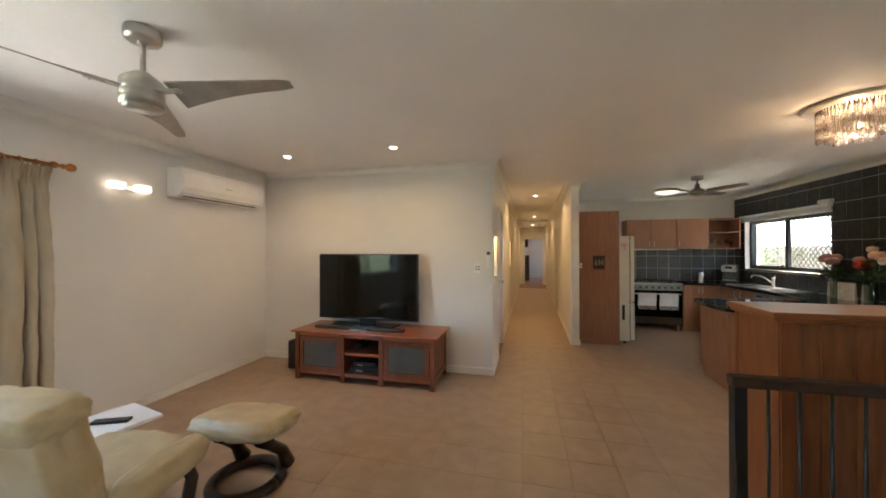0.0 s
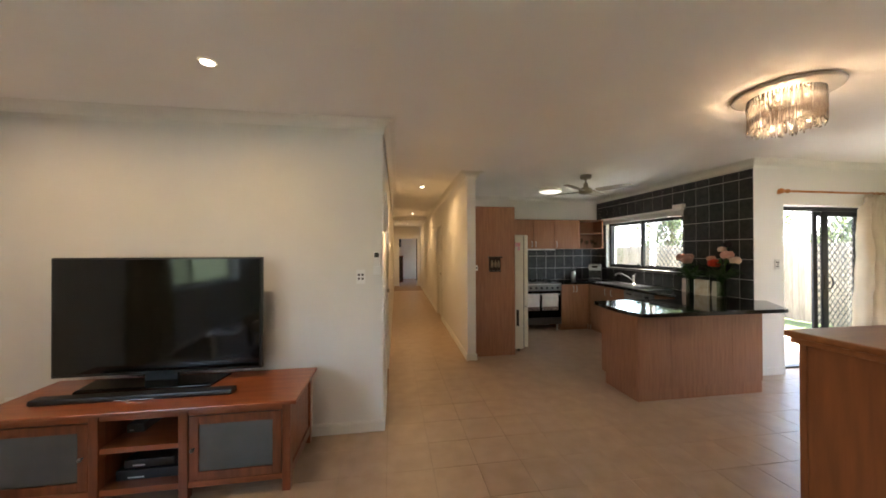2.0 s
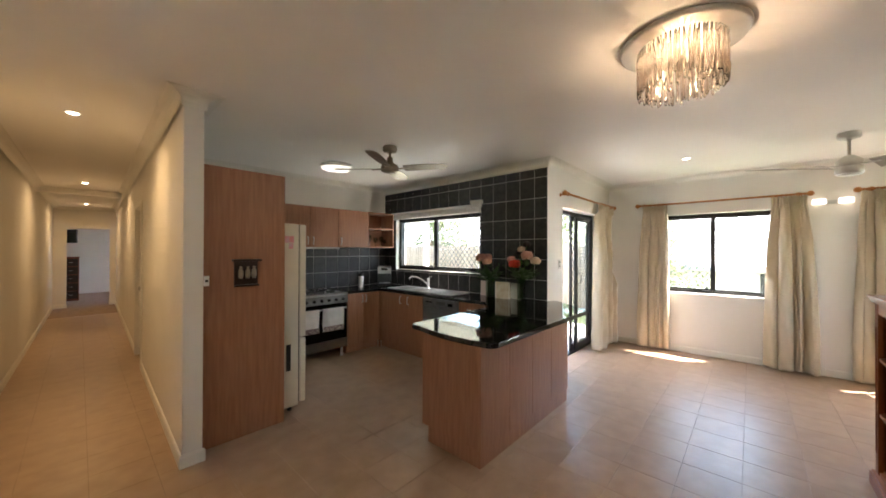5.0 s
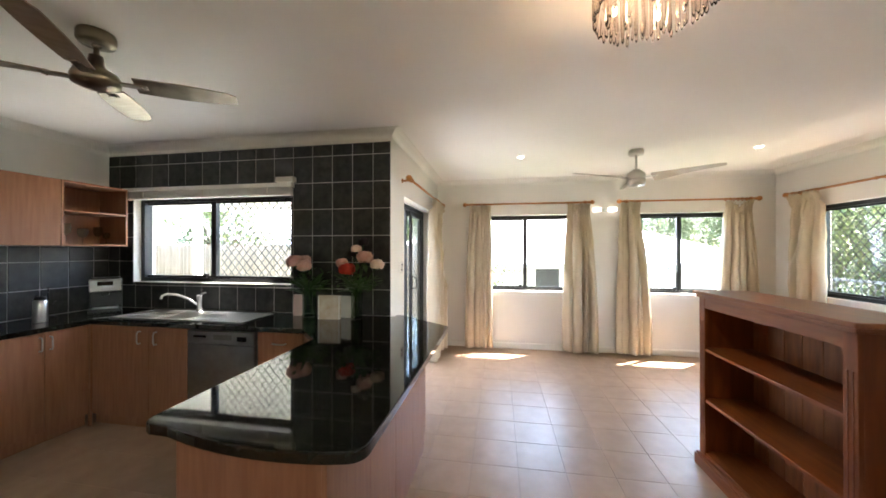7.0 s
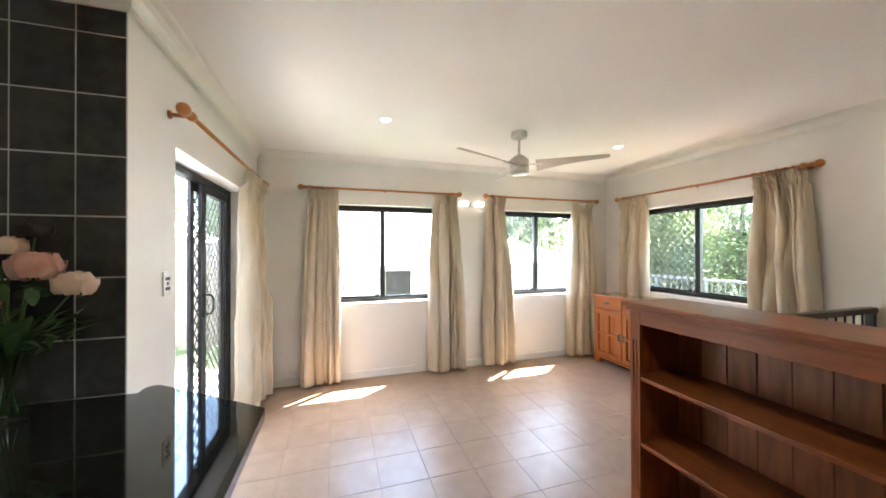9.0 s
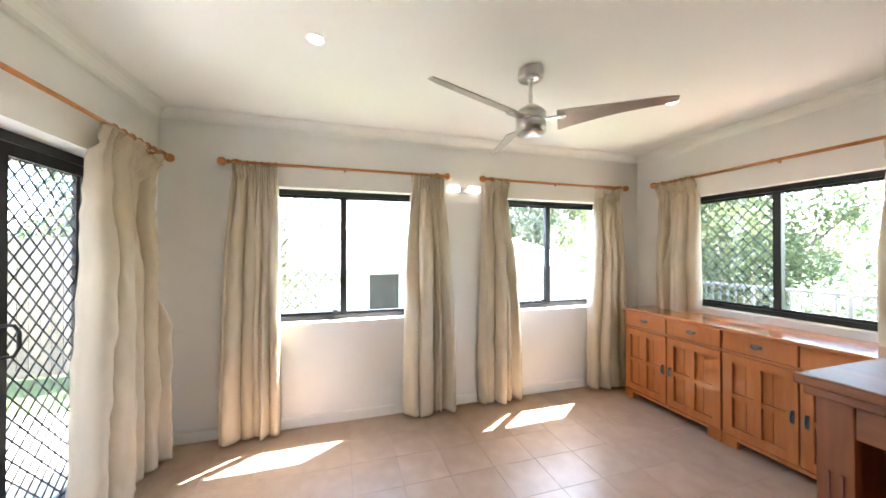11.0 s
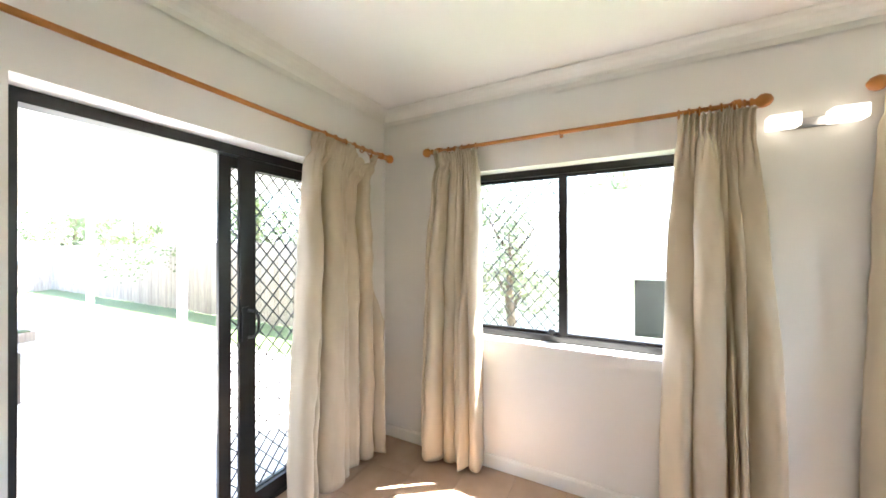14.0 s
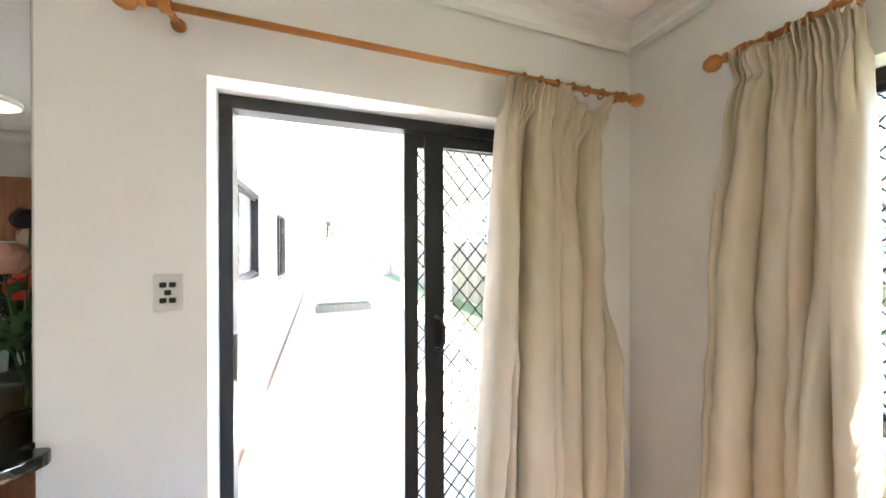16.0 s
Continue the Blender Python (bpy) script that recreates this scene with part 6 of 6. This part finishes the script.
def long_leaf(bm, root, tip, width, bend):
    root, tip = Vector(root), Vector(tip)
    d = tip - root
    side = d.cross(Vector((0.2, 0.1, 1))).normalized()
    rows = []
    for j in range(7):
        v = j / 6
        w = width * math.sin(math.pi * min(1, 0.08 + 0.9 * v)) / 2
        p = root + d * v + Vector((0, 0, bend * math.sin(math.pi * v)))
        rows.append([bm.verts.new(p - side * w), bm.verts.new(p - Vector((0, 0, w * 0.4))), bm.verts.new(p + side * w)])
    for p, q in zip(rows, rows[1:]):
        for i in (0, 1):
            bm.faces.new((p[i], p[i + 1], q[i + 1], q[i])).smooth = True


M["petal_pink"] = material("pink_petal", (0.52, 0.24, 0.185), 0.6, vary=0.12, scale=20, second=(0.60, 0.36, 0.29))
M["petal_cream"] = material("cream_petal", (0.60, 0.40, 0.30), 0.6, vary=0.1, scale=20, second=(0.62, 0.48, 0.38))
M["petal_red"] = material("red_petal", (0.60, 0.045, 0.025), 0.55, vary=0.15, scale=20)
M["petal_dark"] = material("dark_petal", (0.02, 0.012, 0.014), 0.6, vary=0.2, scale=20)
M["stem"] = material("flower_leaf", (0.07, 0.13, 0.04), 0.5, vary=0.15, scale=10, second=(0.035, 0.075, 0.025))
M["water"] = material("vase_water", (0.75, 0.82, 0.74), 0.02, vary=0.02, transmission=0.9, ior=1.33)
M["card"] = material("printed_card", (0.72, 0.66, 0.58), 0.6, vary=0.12, scale=14, second=(0.55, 0.42, 0.28))
M["card_white"] = material("white_card", (0.80, 0.77, 0.73), 0.6, vary=0.03, scale=10)


def bouquet(x, y, h, r, flowers, leaves, label, seed):
    top = thing("flower_vase", label, "flower vase", "bench bouquets", pose(x, y, 0.9005))
    rnd = random.Random(seed)
    bm = bmesh.new()
    turn(bm, [(0.0, 0.0), (r * 0.92, 0.0), (r, 0.008), (r, h), (r - 0.004, h), (r - 0.004, 0.018), (0.0, 0.018)], 28)
    part("vase", bm, M["vase"], top, "clear glass cylinder vase")
    for fx, fy, fz, fr, mt in flowers:
        bm = bmesh.new()
        bloom(bm, (fx, fy, fz), fr, rnd)
        head = part("flower", bm, M[mt], top)
        bm = bmesh.new()
        a = rnd.uniform(0, 6.28)
        tube(bm, [(0.6 * r * math.cos(a), 0.6 * r * math.sin(a), 0.02), (0.25 * fx, 0.25 * fy, h), (fx, fy, fz - fr * 0.3)], 0.0035, 6)
        part("flower_stem", bm, M["stem"], head)
    for k in range(leaves):
        a = rnd.uniform(0, 6.28)
        el = rnd.uniform(0.05, 0.9)
        L = rnd.uniform(0.12, 0.26)
        bm = bmesh.new()
        root = (0.5 * r * math.cos(a), 0.5 * r * math.sin(a), h * rnd.uniform(0.75, 1.05))
        tip = (root[0] + L * math.cos(a) * math.cos(el), root[1] + L * math.sin(a) * math.cos(el), root[2] + L * math.sin(el))
        long_leaf(bm, root, tip, rnd.uniform(0.025, 0.05), 0.02)
        part("leaf", bm, M["stem"], top)
    for k in range(48):
        a, rr, z = rnd.uniform(0, 6.28), 0.17 * math.sqrt(rnd.random()), h + rnd.uniform(-0.02, 0.20)
        d = Vector((rnd.gauss(0, 1), rnd.gauss(0, 1), rnd.gauss(0.2, 0.6))).normalized() * rnd.uniform(0.04, 0.075)
        root = Vector((rr * 0.7 * math.cos(a), rr * 1.2 * math.sin(a), z))
        bm = bmesh.new()
        long_leaf(bm, root, root + d, rnd.uniform(0.025, 0.042), 0.006)
        part("leaf", bm, M["stem"], top)
    return top


bouquet(4.20, 5.23, 0.25, 0.062, [(0.0, 0.14, 0.485, 0.074, "petal_pink"), (-0.02, 0.045, 0.455, 0.066, "petal_pink"), (0.05, 0.08, 0.50, 0.055, "petal_pink")], 30, "glass vase of pink peonies on the granite bench", 31)
bouquet(4.17, 4.77, 0.27, 0.050, [(-0.02, 0.08, 0.425, 0.066, "petal_red"), (0.0, 0.135, 0.48, 0.05, "petal_pink"), (0.0, -0.07, 0.53, 0.068, "petal_pink"), (-0.02, -0.19, 0.47, 0.055, "petal_cream"), (0.03, 0.02, 0.60, 0.045, "petal_cream"), (0.05, -0.04, 0.66, 0.045, "petal_dark"), (0.06, 0.06, 0.56, 0.04, "petal_dark")], 40, "glass vase of mixed pink, red and cream flowers", 32)
bg = bpy.data.objects["flower_vase.001"]
for tip, wd in (((-0.03, -0.25, 0.36), 0.022), ((-0.10, -0.20, 0.30), 0.03), ((0.02, 0.18, 0.30), 0.035)):
    bm = bmesh.new()
    long_leaf(bm, (0, 0, 0.25), tip, wd, 0.03)
    part("leaf", bm, M["stem"], bg)
for x, y, w, h, a, mt, lb in ((4.13, 5.0, 0.19, 0.205, -84, "card", "upright greeting card with a tan picture"), (4.22, 4.88, 0.14, 0.19, -100, "card_white", "white greeting card leaning behind the vase"), (4.24, 5.36, 0.09, 0.19, -75, "pale_pink", "pale pink greeting card beside the peonies")):
    if mt not in M:
        M[mt] = material(mt, (0.72, 0.55, 0.53), 0.6, vary=0.05)
    cd = thing("greeting_card", lb, "greeting card", "greeting cards", pose(x, y, 0.9005, 0, 0, a))
    for s, nm in ((-9, "front"), (9, "back")):
        bm = bmesh.new()
        box(bm, (-w / 2, -0.0008, 0), (w / 2, 0.0008, h), m=Matrix.Translation((0, 0.014 * (1 if s > 0 else -1), 0.0)) @ Matrix.Rotation(radians(s * 0.4), 4, "X"))
        part(nm, bm, M[mt], cd)
    if mt == "card":
        for bx in (-w / 2, w / 2 - 0.012):
            boxes("border", M["card_white"], cd, ((bx, -0.0185, 0.0), (bx + 0.012, -0.0165, h - 0.004)))

bs = thing("chest_of_drawers", "tall dark wooden chest in the far bedroom", "chest of drawers")
boxes("carcass", M["redwood"], bs, ((0.30, 17.2, 0.0), (0.62, 17.7, 1.25)), bevel=0.004)
for k in range(5):
    dw = boxes("drawer", M["dark_wood"], bs, ((0.32, 17.185, 0.06 + k * 0.235), (0.60, 17.199, 0.28 + k * 0.235)), bevel=0.003)
    boxes("pull", M["steel"], dw, ((0.43, 17.175, 0.165 + k * 0.235), (0.49, 17.184, 0.175 + k * 0.235)))
boxes("top", M["redwood"], bs, ((0.285, 17.17, 1.25), (0.635, 17.715, 1.275)), bevel=0.004)
wt = thing("wall_bracket_screen", "small black wall-mounted screen in the far bedroom", "television")
bm = bmesh.new()
box(bm, (-0.02, -0.20, -0.22), (0.02, 0.20, 0.22), 0.006, m=pose(0.45, 19.1, 1.92, 0, 0, 35))
part("screen", bm, M["black_plastic"], wt)
bm = bmesh.new()
tube(bm, [(0.42, 19.12, 1.92), (0.15, 19.35, 1.92), (0.15, 19.49, 1.92)], 0.015, 8)
part("arm", bm, M["black_metal"], wt)
dc = thing("dark_curtain", "dark brown curtain at the edge of the far bedroom", "curtain")
bm = bmesh.new()
prev = None
for i in range(17):
    x = 1.30 + 0.22 * i / 16
    y = 17.9 + 0.035 * math.sin(i * 1.5)
    cur = [bm.verts.new((x, y, z)) for z in (0.03, 1.0, 2.2)] + [bm.verts.new((x, y + 0.006, z)) for z in (0.03, 1.0, 2.2)]
    if prev:
        for k in (0, 1, 3, 4):
            bm.faces.new((prev[k], cur[k], cur[k + 1], prev[k + 1])).smooth = True
    prev = cur
part("cloth", bm, M["dark_wood"], dc)
boxes("rail", M["black_metal"], dc, ((1.25, 17.88, 2.2), (1.60, 17.92, 2.23)))

# ---- slate tiles on the kitchen walls ----
def tiled_wall(name, m, width, z0, z1, x_line, z_line, pw, ph, skip=(), label=""):
    """Grout bed and single tiles on a wall; skip is a list of (from, to, low, high) left open."""
    top = thing(name, label, "wall tiles", m=m, kind="structure")
    bed = bmesh.new()
    xs = sorted({0, width, *[v for s in skip for v in s[:2]]})
    zs = sorted({z0, z1, *[v for s in skip for v in s[2:]]})
    for a, b in zip(xs, xs[1:]):
        for c, d in zip(zs, zs[1:]):
            if not any(s[0] <= (a + b) / 2 <= s[1] and s[2] <= (c + d) / 2 <= s[3] for s in skip):
                box(bed, (a, -0.005, c), (b, 0.004, d))
    part("grout_bed", bed, M["wall_grout"], top)
    g = 0.0032
    cache = {}
    i0, i1 = math.floor((0 - x_line) / pw), math.ceil((width - x_line) / pw)
    j0, j1 = math.floor((z0 - z_line) / ph), math.ceil((z1 - z_line) / ph)
    for i in range(i0, i1):
        for j in range(j0, j1):
            pieces = [(x_line + i * pw, x_line + (i + 1) * pw, z_line + j * ph, z_line + (j + 1) * ph)]
            pieces = [(max(a, 0), min(b, width), max(c, z0), min(d, z1)) for a, b, c, d in pieces]
            for s in skip:
                cut = []
                for a, b, c, d in pieces:
                    if b <= s[0] or a >= s[1] or d <= s[2] or c >= s[3]:
                        cut.append((a, b, c, d))
                        continue
                    cut += [(a, s[0], c, d), (s[1], b, c, d), (max(a, s[0]), min(b, s[1]), c, s[2]), (max(a, s[0]), min(b, s[1]), s[3], d)]
                pieces = cut
            for a, b, c, d in pieces:
                if b - a < 0.02 or d - c < 0.02:
                    continue
                key = (round(b - a, 3), round(d - c, 3))
                if key not in cache:
                    bm = bmesh.new()
                    box(bm, (g, -0.0085, g), (b - a - g, -0.002, d - c - g), 0.0012)
                    cache[key] = mesh_of("wall_tile", bm, M["wall_tile"])
                ob = new("wall_tile", cache[key])
                ob.parent, ob.location = top, (a, 0, c)
    return top


# local x runs from the corner of the back wall towards the dining room
tiled_wall("tiled_window_wall", facing(4.349, 7.61, EAST), 7.61 - 4.527, 0.90, 2.474, 7.61 - 4.692, 1.627, 0.1985, 0.2465,
           [(7.61 - KW[1], 7.61 - KW[0], KW[2], KW[3])], "dark slate-look wall tiles with pale grout round the kitchen window")
tiled_wall("tiled_splashback", facing(1.9, 7.61, NORTH), 4.340 - 1.9, 0.90, 1.53, 0.1, 1.14, 0.2005, 0.2465, (), "dark slate-look splashback tiles behind the oven")

# ---- floor tiles ----
tile_bm = bmesh.new()
box(tile_bm, (-PITCH / 2 + 0.0011, -PITCH / 2 + 0.0011, -0.012), (PITCH / 2 - 0.0011, PITCH / 2 - 0.0011, 0.0), 0.0011)
tile_mesh = mesh_of("tile", tile_bm, M["tile"])
rest = bmesh.new()
for i in range(-28, 8):
    for j in range(-19, 34):
        x, y = TX + (i + 0.5) * PITCH, TY + (j + 0.5) * PITCH
        if not inside(x, y):
            continue
        if 0.2 < x < 6.8 and 0.9 < y < 4.5:
            ob = new("tile", tile_mesh)
            ob.parent, ob.location = floor, (x, y, 0)
        else:
            box(rest, (x - PITCH / 2 + 0.0011, y - PITCH / 2 + 0.0011, -0.012), (x + PITCH / 2 - 0.0011, y + PITCH / 2 - 0.0011, 0.0))
tagged(part("tiles_beyond", rest, M["tile"], floor, "beige ceramic floor tiles"), kind="stuff")
